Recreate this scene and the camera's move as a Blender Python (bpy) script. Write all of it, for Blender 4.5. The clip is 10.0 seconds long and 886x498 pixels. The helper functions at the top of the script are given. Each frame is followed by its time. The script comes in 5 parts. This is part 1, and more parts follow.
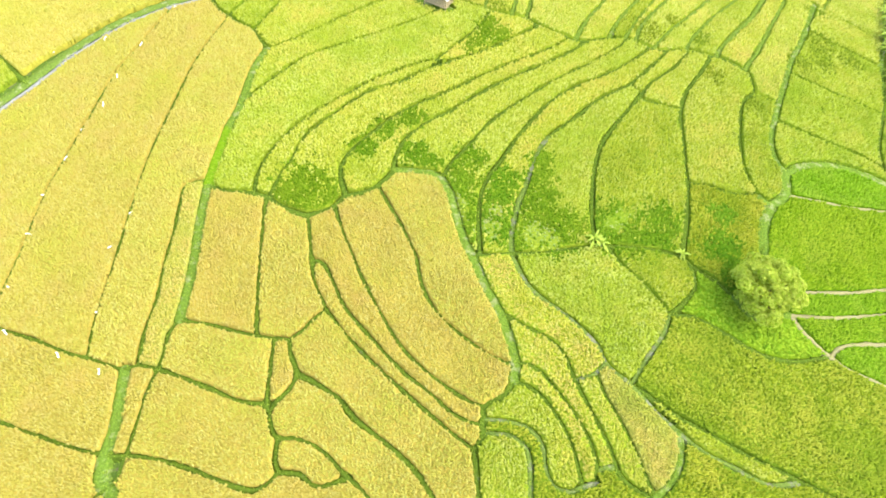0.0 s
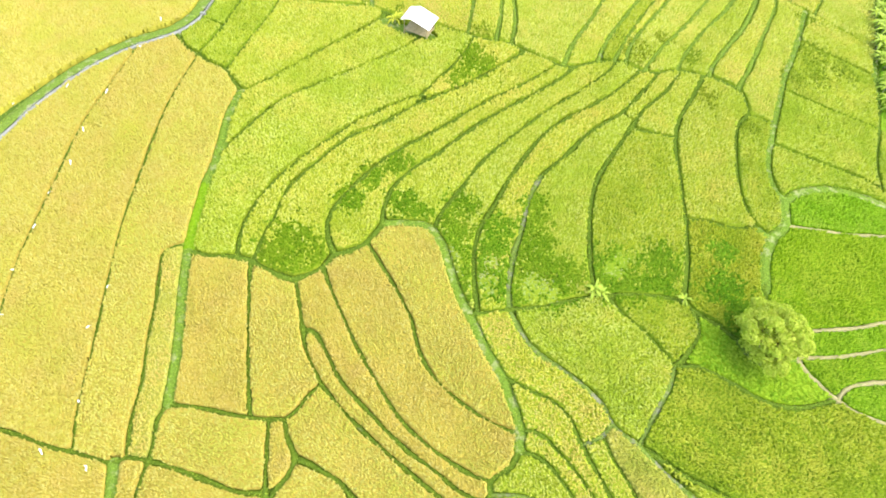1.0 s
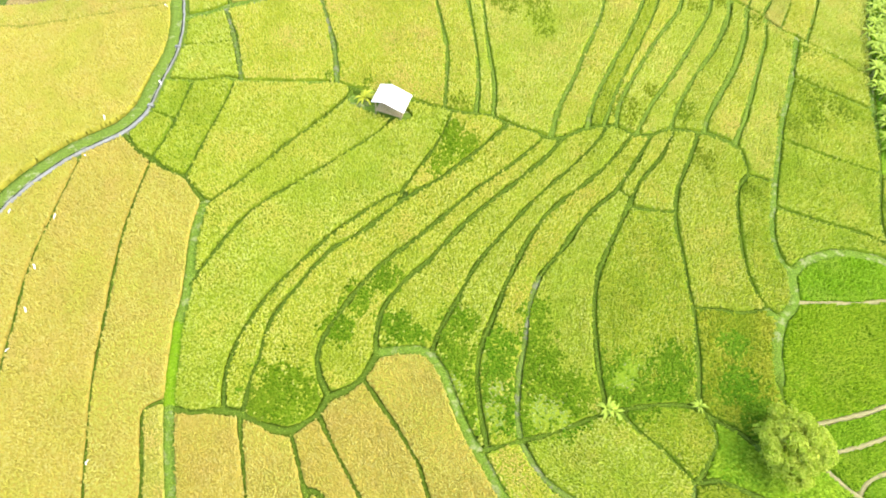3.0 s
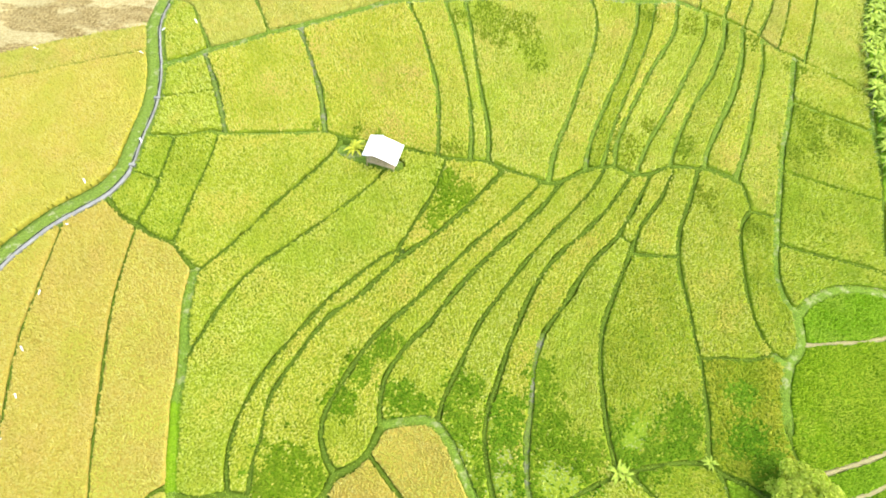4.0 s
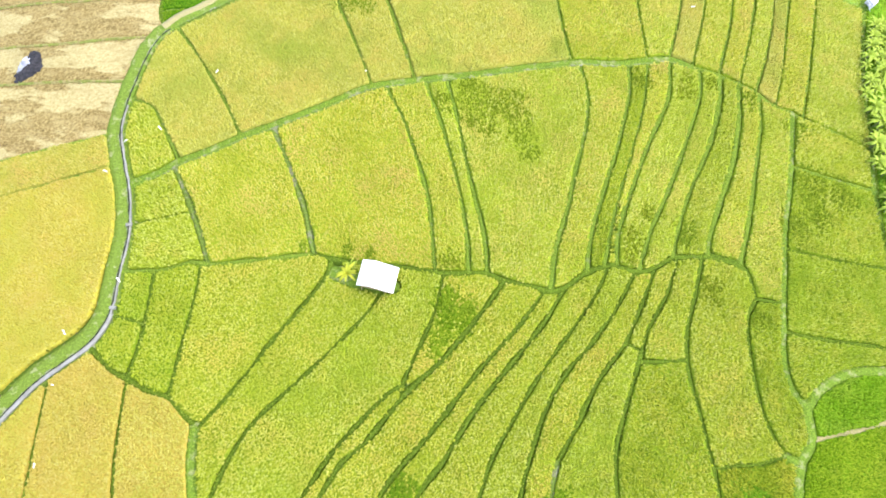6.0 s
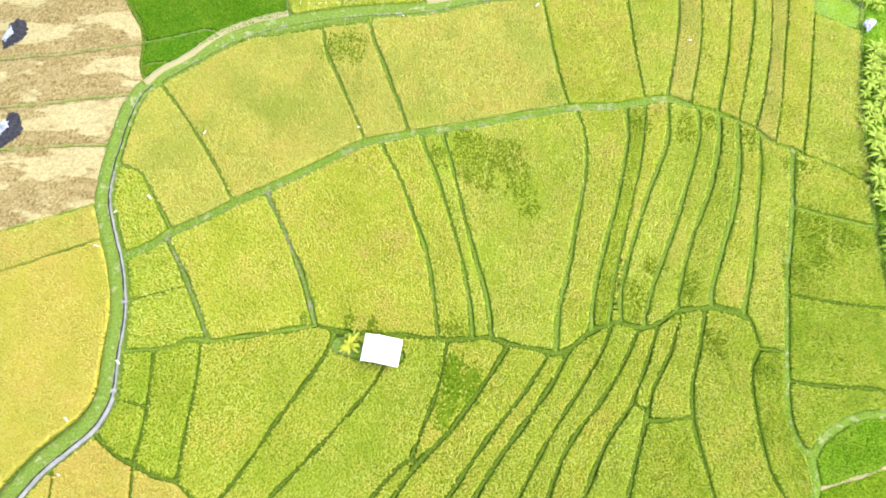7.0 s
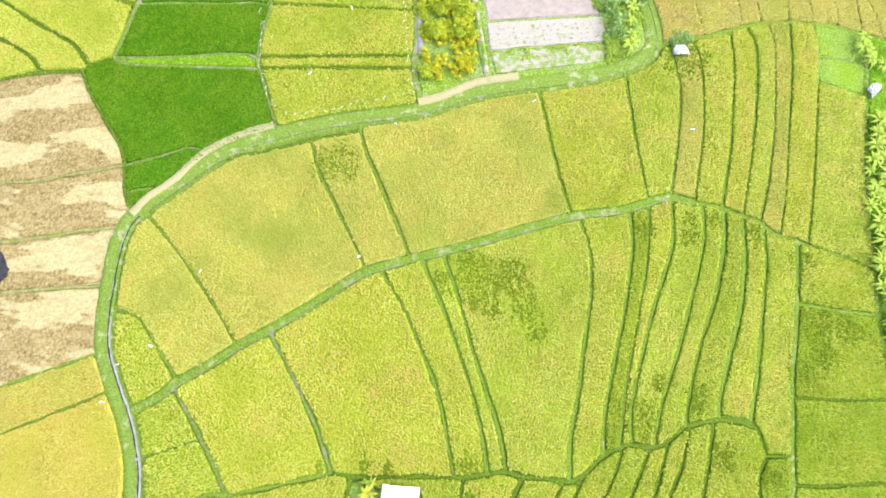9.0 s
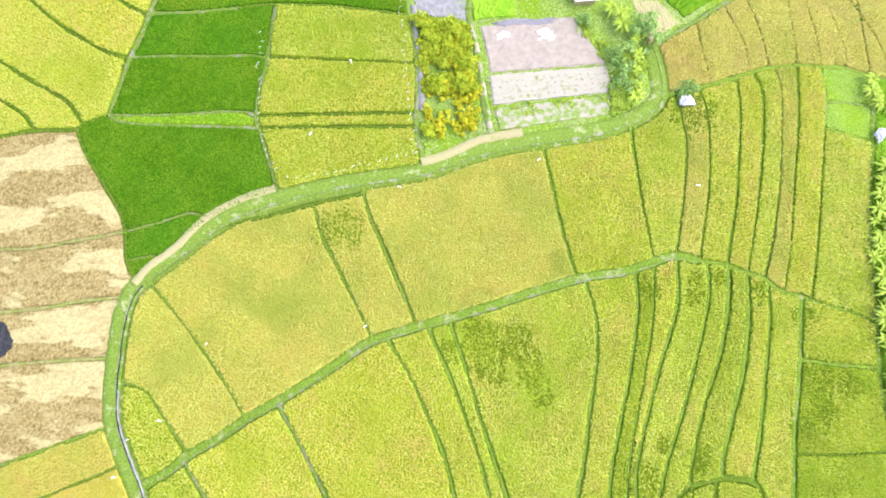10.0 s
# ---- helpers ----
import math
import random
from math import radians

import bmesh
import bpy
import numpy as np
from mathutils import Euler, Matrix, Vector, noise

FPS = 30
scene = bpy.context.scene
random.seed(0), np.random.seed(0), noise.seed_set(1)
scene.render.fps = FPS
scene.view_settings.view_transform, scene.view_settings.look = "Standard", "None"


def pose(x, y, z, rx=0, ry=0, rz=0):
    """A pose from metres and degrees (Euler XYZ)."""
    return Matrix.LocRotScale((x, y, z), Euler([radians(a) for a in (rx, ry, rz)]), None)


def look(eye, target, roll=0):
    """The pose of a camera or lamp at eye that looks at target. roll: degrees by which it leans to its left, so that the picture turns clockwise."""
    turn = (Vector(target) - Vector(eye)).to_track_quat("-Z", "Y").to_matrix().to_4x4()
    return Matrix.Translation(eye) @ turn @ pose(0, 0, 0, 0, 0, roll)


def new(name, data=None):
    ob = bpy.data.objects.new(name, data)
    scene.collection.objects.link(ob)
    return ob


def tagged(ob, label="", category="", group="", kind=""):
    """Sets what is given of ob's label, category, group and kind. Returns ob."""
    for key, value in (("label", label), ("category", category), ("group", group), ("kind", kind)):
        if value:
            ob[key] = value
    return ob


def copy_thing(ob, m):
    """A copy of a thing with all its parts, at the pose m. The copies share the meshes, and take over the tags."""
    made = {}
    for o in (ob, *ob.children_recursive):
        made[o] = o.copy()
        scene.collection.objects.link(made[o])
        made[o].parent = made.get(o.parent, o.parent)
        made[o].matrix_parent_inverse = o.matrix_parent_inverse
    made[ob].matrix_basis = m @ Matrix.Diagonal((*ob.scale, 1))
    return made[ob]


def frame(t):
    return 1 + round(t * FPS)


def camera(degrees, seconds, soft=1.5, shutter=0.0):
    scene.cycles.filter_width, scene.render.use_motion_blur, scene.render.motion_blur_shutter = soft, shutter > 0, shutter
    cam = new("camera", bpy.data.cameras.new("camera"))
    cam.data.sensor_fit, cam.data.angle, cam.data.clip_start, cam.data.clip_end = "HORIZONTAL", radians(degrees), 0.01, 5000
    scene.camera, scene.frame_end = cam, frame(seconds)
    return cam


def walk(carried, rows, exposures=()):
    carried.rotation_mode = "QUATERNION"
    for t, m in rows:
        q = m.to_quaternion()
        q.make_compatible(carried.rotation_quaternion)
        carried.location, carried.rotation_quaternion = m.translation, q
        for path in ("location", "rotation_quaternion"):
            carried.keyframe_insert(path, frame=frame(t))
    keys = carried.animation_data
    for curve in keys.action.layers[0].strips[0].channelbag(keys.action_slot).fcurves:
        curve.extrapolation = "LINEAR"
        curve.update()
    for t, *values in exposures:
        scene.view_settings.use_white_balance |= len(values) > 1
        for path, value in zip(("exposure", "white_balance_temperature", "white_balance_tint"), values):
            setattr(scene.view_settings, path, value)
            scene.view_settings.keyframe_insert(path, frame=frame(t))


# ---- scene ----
cam = camera(67.5, 10.0, 1.75)
PATH = [
    (0, (2.975, -2.642, 47.877), (3.71, 8.98, 31.62), 7.8),
    (0.5, (2.287, 1.18, 49.029), (3.31, 12.44, 32.53), 7.7),
    (1, (1.629, 5.044, 50.204), (2.93, 15.92, 33.47), 7.8),
    (1.5, (0.998, 9.235, 51.35), (2.55, 19.74, 34.4), 7.9),
    (2, (0.657, 13.14, 52.45), (2.39, 23.24, 35.27), 7.8),
    (2.5, (0.287, 17.07, 53.506), (2.23, 26.74, 36.11), 8.0),
    (4, (0.061, 28.877, 56.629), (2.43, 37.36, 38.67), 8.2),
    (4.5, (0.147, 32.976, 57.691), (2.64, 41.01, 39.54), 8.5),
    (5, (0.242, 37.377, 58.895), (2.84, 44.88, 40.53), 9.2),
    (5.5, (0.516, 41.88, 60.073), (3.18, 48.85, 41.51), 9.8),
    (7, (1.996, 56.22, 63.515), (4.79, 61.49, 44.41), 13.1),
    (7.5, (2.704, 60.914, 64.49), (5.51, 65.64, 45.26), 14.7),
    (8, (3.623, 66.161, 65.539), (6.41, 70.28, 46.17), 16.8),
    (8.5, (4.635, 71.062, 66.456), (7.34, 74.6, 46.96), 19.3),
    (9, (5.734, 76.005, 67.265), (8.32, 79.0, 47.66), 22.4),
    (9.5, (6.83, 81.136, 67.975), (9.31, 83.53, 48.28), 27.2),
    (10, (8.076, 86.62, 68.59), (10.45, 88.4, 48.81), 33.8),
]
walk(cam, [(t, look(eye, target, roll)) for t, eye, target, roll in PATH], [(0.0, 2.0, 6750, 6.5), (3.0, 1.93, 6750, 8), (6.0, 1.92, 6550, 11.5), (10.0, 1.98, 6350, 15)])
# ---- light ----
world = bpy.data.worlds.new("world")
scene.world = world
world.use_nodes = True
wn = world.node_tree
sky = wn.nodes.new("ShaderNodeTexSky")
sky.sky_type = "NISHITA"
sky.sun_disc = False
sky.sun_elevation, sky.sun_rotation = radians(60), radians(105)
sky.air_density, sky.dust_density = 1.0, 2.5
wn.links.new(sky.outputs[0], wn.nodes["Background"].inputs[0])
wn.nodes["Background"].inputs[1].default_value = 0.15
sun = new("sun", bpy.data.lights.new("sun", "SUN"))
sun.data.energy, sun.data.angle, sun.data.color = 0.75, radians(110.0), (1.0, 0.94, 0.82)
sun.matrix_world = look((math.sin(radians(105)) * 55, math.cos(radians(105)) * 55, 96), (0, 0, 0))
sun.location.z += 120

# ---- materials ----


def material(name, rough=0.8, spec=0.3):
    m = bpy.data.materials.new(name)
    m.use_nodes = True
    n = m.node_tree.nodes
    b = n["Principled BSDF"]
    b.inputs["Roughness"].default_value = rough
    b.inputs["Specular IOR Level"].default_value = spec
    return m, m.node_tree, b


def noise_node(tree, scale, detail=3.0, rough=0.55, coords=None):
    n = tree.nodes.new("ShaderNodeTexNoise")
    n.inputs["Scale"].default_value, n.inputs["Detail"].default_value, n.inputs["Roughness"].default_value = scale, detail, rough
    if coords is not None:
        tree.links.new(coords, n.inputs["Vector"])
    return n.outputs["Fac"]


def ramp(tree, fac, stops):
    r = tree.nodes.new("ShaderNodeValToRGB")
    e = r.color_ramp.elements
    while len(e) < len(stops):
        e.new(0.5)
    for el, (p, c) in zip(e, stops):
        el.position, el.color = p, (*c, 1.0)
    tree.links.new(fac, r.inputs[0])
    return r.outputs[0]


def blend(tree, fac, a, b, how="MIX"):
    x = tree.nodes.new("ShaderNodeMix")
    x.data_type, x.blend_type = "RGBA", how
    for sock, v in ((x.inputs[0], fac), (x.inputs[6], a), (x.inputs[7], b)):
        if isinstance(v, (int, float)):
            sock.default_value = v
        elif isinstance(v, tuple):
            sock.default_value = (*v, 1.0)
        else:
            tree.links.new(v, sock)
    return x.outputs[2]


def world_place(tree):
    return tree.nodes.new("ShaderNodeNewGeometry").outputs["Position"]


def bumped(tree, b, fac, strength, distance):
    n = tree.nodes.new("ShaderNodeBump")
    n.inputs["Strength"].default_value, n.inputs["Distance"].default_value = strength, distance
    tree.links.new(fac, n.inputs["Height"])
    tree.links.new(n.outputs[0], b.inputs["Normal"])


def crop_material(name, light, main, dark, green, patch=0.5, tint=(0.40, 0.36, 0.05), warmth=0.55):
    """A standing crop: each hill has its own tone, and patches some metres wide are still green."""
    m, t, b = material(name, 0.8, 0.06)
    g = t.nodes.new("ShaderNodeNewGeometry")
    p = g.outputs["Position"]
    wide = noise_node(t, 0.17, 4.0, 0.62, p)
    clumps = noise_node(t, 1.5, 3.0, 0.6, p)
    near_dark = tuple(0.6 * a + 0.4 * b for a, b in zip(main, dark))
    near_light = tuple(0.5 * a + 0.5 * b for a, b in zip(main, light))
    # each hill keeps a tone of its own, and neighbours within a stride lean the same way
    own = t.nodes.new("ShaderNodeMath")
    own.operation = "MULTIPLY_ADD"
    own.inputs[1].default_value = 0.9
    t.links.new(clumps, own.inputs[0])
    t.links.new(g.outputs["Random Per Island"], own.inputs[2])
    spread = t.nodes.new("ShaderNodeMapRange")
    spread.inputs["From Min"].default_value, spread.inputs["From Max"].default_value = 0.2, 1.7
    t.links.new(own.outputs[0], spread.inputs["Value"])
    tone = ramp(t, spread.outputs[0], [(0.06, dark), (0.22, near_dark), (0.4, main), (0.75, near_light), (1.0, light)])
    warm = noise_node(t, 0.36, 6.0, 0.68, p)
    tone = blend(t, ramp(t, warm, [(0.47, (0, 0, 0)), (0.64, (warmth, warmth, warmth))]), tone, tint)
    part_green = ramp(t, wide, [(0.46, (0, 0, 0)), (0.70, (patch, patch, patch))])
    c = blend(t, part_green, tone, green)
    info = t.nodes.new("ShaderNodeObjectInfo")
    h = t.nodes.new("ShaderNodeHueSaturation")
    r = t.nodes.new("ShaderNodeMapRange")
    r.inputs["To Min"].default_value, r.inputs["To Max"].default_value = 0.49, 0.51
    t.links.new(info.outputs["Random"], r.inputs["Value"])
    t.links.new(r.outputs[0], h.inputs["Hue"])
    t.links.new(c, h.inputs["Color"])
    t.links.new(h.outputs[0], b.inputs["Base Color"])
    return m


def plain_two(name, dark, light):
    m, t, b = material(name, 0.85, 0.05)
    t.links.new(ramp(t, noise_node(t, 4.0, 4.0, 0.65, world_place(t)), [(0.3, dark), (0.7, light)]), b.inputs["Base Color"])
    return m


CROPS = {
    "gold": crop_material("ripe_rice", (0.425, 0.395, 0.113), (0.375, 0.34, 0.06), (0.275, 0.235, 0.035), (0.335, 0.345, 0.042), 0.75, (0.40, 0.305, 0.08), 0.55),
    "yellow": crop_material("yellow_rice", (0.435, 0.39, 0.115), (0.385, 0.33, 0.062), (0.27, 0.225, 0.03), (0.31, 0.325, 0.036), 0.7, (0.41, 0.305, 0.08), 0.6),
    "straw": crop_material("straw_rice", (0.435, 0.42, 0.13), (0.368, 0.362, 0.058), (0.25, 0.245, 0.034), (0.255, 0.31, 0.038), 0.85, (0.42, 0.335, 0.08), 0.7),
    "lime": crop_material("half_ripe_rice", (0.415, 0.435, 0.118), (0.315, 0.365, 0.033), (0.18, 0.228, 0.015), (0.23, 0.312, 0.018), 0.8, (0.405, 0.365, 0.06), 0.65),
    "pale": crop_material("pale_yellow_rice", (0.45, 0.455, 0.13), (0.365, 0.39, 0.044), (0.235, 0.265, 0.02), (0.27, 0.335, 0.024), 0.8, (0.43, 0.37, 0.08), 0.75),
    "green": crop_material("green_rice", (0.36, 0.40, 0.085), (0.272, 0.335, 0.023), (0.16, 0.215, 0.010), (0.18, 0.26, 0.013), 0.85, (0.35, 0.345, 0.045)),
    "olive": crop_material("olive_rice", (0.33, 0.365, 0.05), (0.222, 0.278, 0.016), (0.115, 0.165, 0.007), (0.145, 0.225, 0.01), 0.85, (0.34, 0.34, 0.04), 0.6),
    "jade": crop_material("deep_green_rice", (0.23, 0.345, 0.022), (0.142, 0.265, 0.008), (0.075, 0.165, 0.004), (0.21, 0.315, 0.018), 0.7, (0.27, 0.34, 0.04), 0.45),
    "emerald": crop_material("young_rice", (0.115, 0.235, 0.008), (0.056, 0.158, 0.003), (0.022, 0.085, 0.002), (0.125, 0.215, 0.01), 0.65, (0.17, 0.25, 0.02), 0.45),
    "weed": crop_material("weeds", (0.27, 0.41, 0.03), (0.14, 0.29, 0.012), (0.07, 0.17, 0.005), (0.20, 0.33, 0.02), 0.8, (0.28, 0.36, 0.03)),
    "rank": crop_material("rank_weeds", (0.165, 0.265, 0.014), (0.078, 0.165, 0.005), (0.034, 0.088, 0.003), (0.07, 0.15, 0.005), 0.5, (0.14, 0.22, 0.013), 0.5),
    "thin": crop_material("thin_rice", (0.22, 0.275, 0.028), (0.145, 0.205, 0.011), (0.075, 0.115, 0.006), (0.12, 0.185, 0.009), 0.7, (0.18, 0.225, 0.02)),
    "turf": crop_material("rough_grass", (0.30, 0.395, 0.13), (0.205, 0.315, 0.07), (0.125, 0.21, 0.035), (0.27, 0.33, 0.14), 0.7, (0.26, 0.35, 0.11), 0.5),
    "lane": crop_material("short_grass", (0.25, 0.365, 0.07), (0.175, 0.295, 0.045), (0.12, 0.225, 0.025), (0.23, 0.33, 0.06), 0.6, (0.25, 0.32, 0.08)),
    "fallow": crop_material("fallow_grass", (0.28, 0.325, 0.11), (0.205, 0.27, 0.06), (0.125, 0.19, 0.03), (0.17, 0.255, 0.035), 0.6, (0.31, 0.29, 0.13), 0.6),
    "tan": crop_material("pale_rice", (0.45, 0.42, 0.125), (0.40, 0.38, 0.078), (0.29, 0.265, 0.05), (0.34, 0.35, 0.055), 0.6, (0.415, 0.335, 0.11), 0.6),
}
# leaves below the ears: shade between hills is put into their slightly duller colour
SHADED_LEAVES = {
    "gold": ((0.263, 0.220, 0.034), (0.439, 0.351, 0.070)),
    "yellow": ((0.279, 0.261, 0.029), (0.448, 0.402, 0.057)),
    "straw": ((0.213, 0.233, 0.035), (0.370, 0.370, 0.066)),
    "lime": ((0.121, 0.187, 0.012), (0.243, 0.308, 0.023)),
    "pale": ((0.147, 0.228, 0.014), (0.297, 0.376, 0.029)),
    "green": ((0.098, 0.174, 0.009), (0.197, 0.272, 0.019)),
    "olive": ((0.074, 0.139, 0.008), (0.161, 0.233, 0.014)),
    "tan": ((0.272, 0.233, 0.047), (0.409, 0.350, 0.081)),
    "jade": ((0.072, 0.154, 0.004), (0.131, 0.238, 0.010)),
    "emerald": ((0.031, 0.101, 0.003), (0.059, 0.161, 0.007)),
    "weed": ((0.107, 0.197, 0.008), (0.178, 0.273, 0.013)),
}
UNDER = {k: plain_two(k + "_stalks", *v) for k, v in SHADED_LEAVES.items()}


def stubble_material():
    """Cut straw: brown stubble, and cream swaths where the threshed straw was spread."""
    m, t, b = material("stubble", 0.9, 0.1)
    p = world_place(t)
    fine = noise_node(t, 3.2, 5.0, 0.8, p)
    stretch = t.nodes.new("ShaderNodeMapping")
    stretch.vector_type = "TEXTURE"
    stretch.inputs["Scale"].default_value = (3.0, 1.0, 1.0)
    stretch.inputs["Rotation"].default_value = (0, 0, -0.33)
    t.links.new(p, stretch.inputs["Vector"])
    wide = noise_node(t, 0.3, 8.0, 0.62, stretch.outputs[0])
    mid = noise_node(t, 1.3, 5.0, 0.7, stretch.outputs[0])
    run = t.nodes.new("ShaderNodeVectorMath")
    run.operation = "DOT_PRODUCT"
    run.inputs[1].default_value = (0.25, 1.0, 0.0)
    t.links.new(p, run.inputs[0])
    swath = t.nodes.new("ShaderNodeMath")
    swath.operation = "MULTIPLY_ADD"
    swath.inputs[1].default_value, swath.inputs[2].default_value = 0.997, -97.3
    t.links.new(run.outputs["Value"], swath.inputs[0])
    wave = t.nodes.new("ShaderNodeMath")
    wave.operation = "SINE"
    t.links.new(swath.outputs[0], wave.inputs[0])
    laid = t.nodes.new("ShaderNodeMath")
    laid.operation = "MULTIPLY_ADD"
    laid.inputs[1].default_value = 0.07
    t.links.new(wave.outputs[0], laid.inputs[0])
    t.links.new(wide, laid.inputs[2])
    wide = laid.outputs[0]
    brown = ramp(t, fine, [(0.36, (0.10, 0.072, 0.024)), (0.5, (0.26, 0.195, 0.07)), (0.62, (0.40, 0.32, 0.13))])
    brown = blend(t, ramp(t, mid, [(0.45, (0, 0, 0)), (0.66, (0.6, 0.6, 0.6))]), brown, (0.38, 0.31, 0.13))
    straw = ramp(t, fine, [(0.36, (0.31, 0.25, 0.10)), (0.56, (0.46, 0.40, 0.19))])
    straw = blend(t, ramp(t, mid, [(0.3, (0.7, 0.7, 0.7)), (0.46, (0, 0, 0))]), straw, (0.30, 0.235, 0.09))
    c = blend(t, ramp(t, wide, [(0.505, (0, 0, 0)), (0.545, (1, 1, 1))]), brown, straw)
    t.links.new(c, b.inputs["Base Color"])
    bumped(t, b, fine, 0.8, 0.1)
    return m


def earth_material(name, dry, damp, green, amount):
    m, t, b = material(name, 0.9, 0.06)
    p = world_place(t)
    fine = noise_node(t, 5.0, 5.0, 0.65, p)
    mid = noise_node(t, 1.1, 4.0, 0.6, p)
    earth = ramp(t, fine, [(0.3, damp), (0.7, dry)])
    grass = ramp(t, fine, [(0.3, tuple(0.5 * v for v in green)), (0.7, green)])
    lo = 0.5 + 0.35 * (0.5 - amount)
    c = blend(t, ramp(t, mid, [(lo - 0.06, (0, 0, 0)), (lo + 0.06, (1, 1, 1))]), earth, grass)
    t.links.new(c, b.inputs["Base Color"])
    bumped(t, b, fine, 0.7, 0.08)
    return m


STUBBLE = stubble_material()
BUND = earth_material("bund_grass", (0.22, 0.24, 0.11), (0.12, 0.145, 0.05), (0.125, 0.202, 0.02), 1.15)
STRAWY = earth_material("dry_bund_grass", (0.35, 0.31, 0.13), (0.22, 0.195, 0.07), (0.26, 0.30, 0.07), 0.5)
TURFED = earth_material("turfed_bund", (0.27, 0.30, 0.13), (0.19, 0.225, 0.08), (0.20, 0.305, 0.038), 1.0)
LANE = earth_material("lane_grass", (0.34, 0.36, 0.16), (0.17, 0.215, 0.07), (0.175, 0.285, 0.034), 0.75)
SWARD = earth_material("sward", (0.27, 0.40, 0.03), (0.19, 0.33, 0.02), (0.205, 0.37, 0.014), 0.95)
PATH_EARTH = earth_material("path_earth", (0.27, 0.275, 0.18), (0.16, 0.175, 0.095), (0.19, 0.28, 0.05), 0.7)
VERGE = earth_material("verge_grass", (0.35, 0.36, 0.19), (0.24, 0.275, 0.10), (0.19, 0.285, 0.042), 0.85)
DIRT = earth_material("dirt_track", (0.36, 0.325, 0.165), (0.29, 0.26, 0.12), (0.28, 0.33, 0.10), 0.0)
SOIL = earth_material("field_soil", (0.20, 0.17, 0.10), (0.10, 0.09, 0.05), (0.12, 0.20, 0.03), 0.9)
GARDEN = earth_material("garden_soil", (0.42, 0.36, 0.27), (0.26, 0.22, 0.15), (0.20, 0.32, 0.05), 0.55)
CONCRETE = earth_material("weathered_concrete", (0.33, 0.33, 0.27), (0.19, 0.20, 0.15), (0.18, 0.27, 0.05), 0.7)


def leaf_material(name, dark, light, rough=0.55, thin=0.18):
    m, t, b = material(name, rough, 0.15)
    g = t.nodes.new("ShaderNodeNewGeometry")
    n = noise_node(t, 2.2, 2.0, 0.5, g.outputs["Position"])
    a = ramp(t, g.outputs["Random Per Island"], [(0.0, dark), (1.0, light)])
    c = blend(t, ramp(t, n, [(0.35, (0, 0, 0)), (0.7, (0.6, 0.6, 0.6))]), a, light)
    t.links.new(c, b.inputs["Base Color"])
    # thin leaves let part of the light through
    through_leaf = t.nodes.new("ShaderNodeBsdfTranslucent")
    both = t.nodes.new("ShaderNodeMixShader")
    both.inputs[0].default_value = thin
    t.links.new(c, through_leaf.inputs["Color"])
    t.links.new(b.outputs[0], both.inputs[1])
    t.links.new(through_leaf.outputs[0], both.inputs[2])
    t.links.new(both.outputs[0], t.nodes["Material Output"].inputs["Surface"])
    return m


GRASS = leaf_material("grass_blades", (0.17, 0.28, 0.02), (0.31, 0.41, 0.04))
TREE_LEAF = leaf_material("tree_leaves", (0.29, 0.43, 0.025), (0.60, 0.66, 0.10), 0.55, 0.5)
GOLD_LEAF = leaf_material("yellowed_banana_leaves", (0.27, 0.38, 0.025), (0.62, 0.60, 0.06), 0.5, 0.3)
BANANA_LEAF = leaf_material("banana_leaves", (0.16, 0.29, 0.02), (0.40, 0.49, 0.06), 0.5)
BUSH_LEAF = leaf_material("yellow_bush_leaves", (0.18, 0.33, 0.012), (0.52, 0.55, 0.04), 0.55, 0.3)
FLOWER_LEAF = leaf_material("golden_bush_leaves", (0.33, 0.41, 0.015), (0.64, 0.57, 0.03), 0.55, 0.3)
BLUE_LEAF = leaf_material("grey_green_leaves", (0.20, 0.36, 0.07), (0.36, 0.50, 0.15), 0.55, 0.35)
HERB_LEAF = leaf_material("herb_leaves", (0.25, 0.42, 0.03), (0.52, 0.62, 0.10), 0.55, 0.35)
SEEDLING = leaf_material("seedling_leaves", (0.06, 0.11, 0.03), (0.16, 0.22, 0.07))


def plain(name, colour, rough, vary=0.15, scale=6.0, spec=0.3, metal=0.0):
    m, t, b = material(name, rough, spec)
    n = noise_node(t, scale, 4.0, 0.6, world_place(t))
    lo = tuple(v * (1 - vary) for v in colour)
    hi = tuple(min(1.0, v * (1 + vary)) for v in colour)
    t.links.new(ramp(t, n, [(0.3, lo), (0.7, hi)]), b.inputs["Base Color"])
    b.inputs["Metallic"].default_value = metal
    return m


PALE_CONCRETE = plain("pale_concrete", (0.265, 0.265, 0.235), 0.85, 0.25, 1.5)
BARK = plain("bark", (0.16, 0.12, 0.08), 0.9, 0.4, 9)
STEM = plain("banana_stem", (0.30, 0.33, 0.12), 0.6, 0.3, 7)
SHEET_WHITE = plain("white_painted_tin", (0.80, 0.80, 0.78), 0.45, 0.05, 3)
CLOTH = plain("white_plastic", (0.82, 0.82, 0.80), 0.5, 0.05, 8)
BAMBOO = plain("bamboo", (0.36, 0.29, 0.15), 0.6, 0.25, 12)
ASH = plain("charred_straw", (0.03, 0.03, 0.034), 0.95, 0.5, 2.5)
ASH_PALE = plain("pale_ash", (0.36, 0.385, 0.43), 0.95, 0.45, 1.6)
MULCH = earth_material("pale_mulch", (0.37, 0.345, 0.27), (0.30, 0.275, 0.205), (0.25, 0.30, 0.09), 0.1)
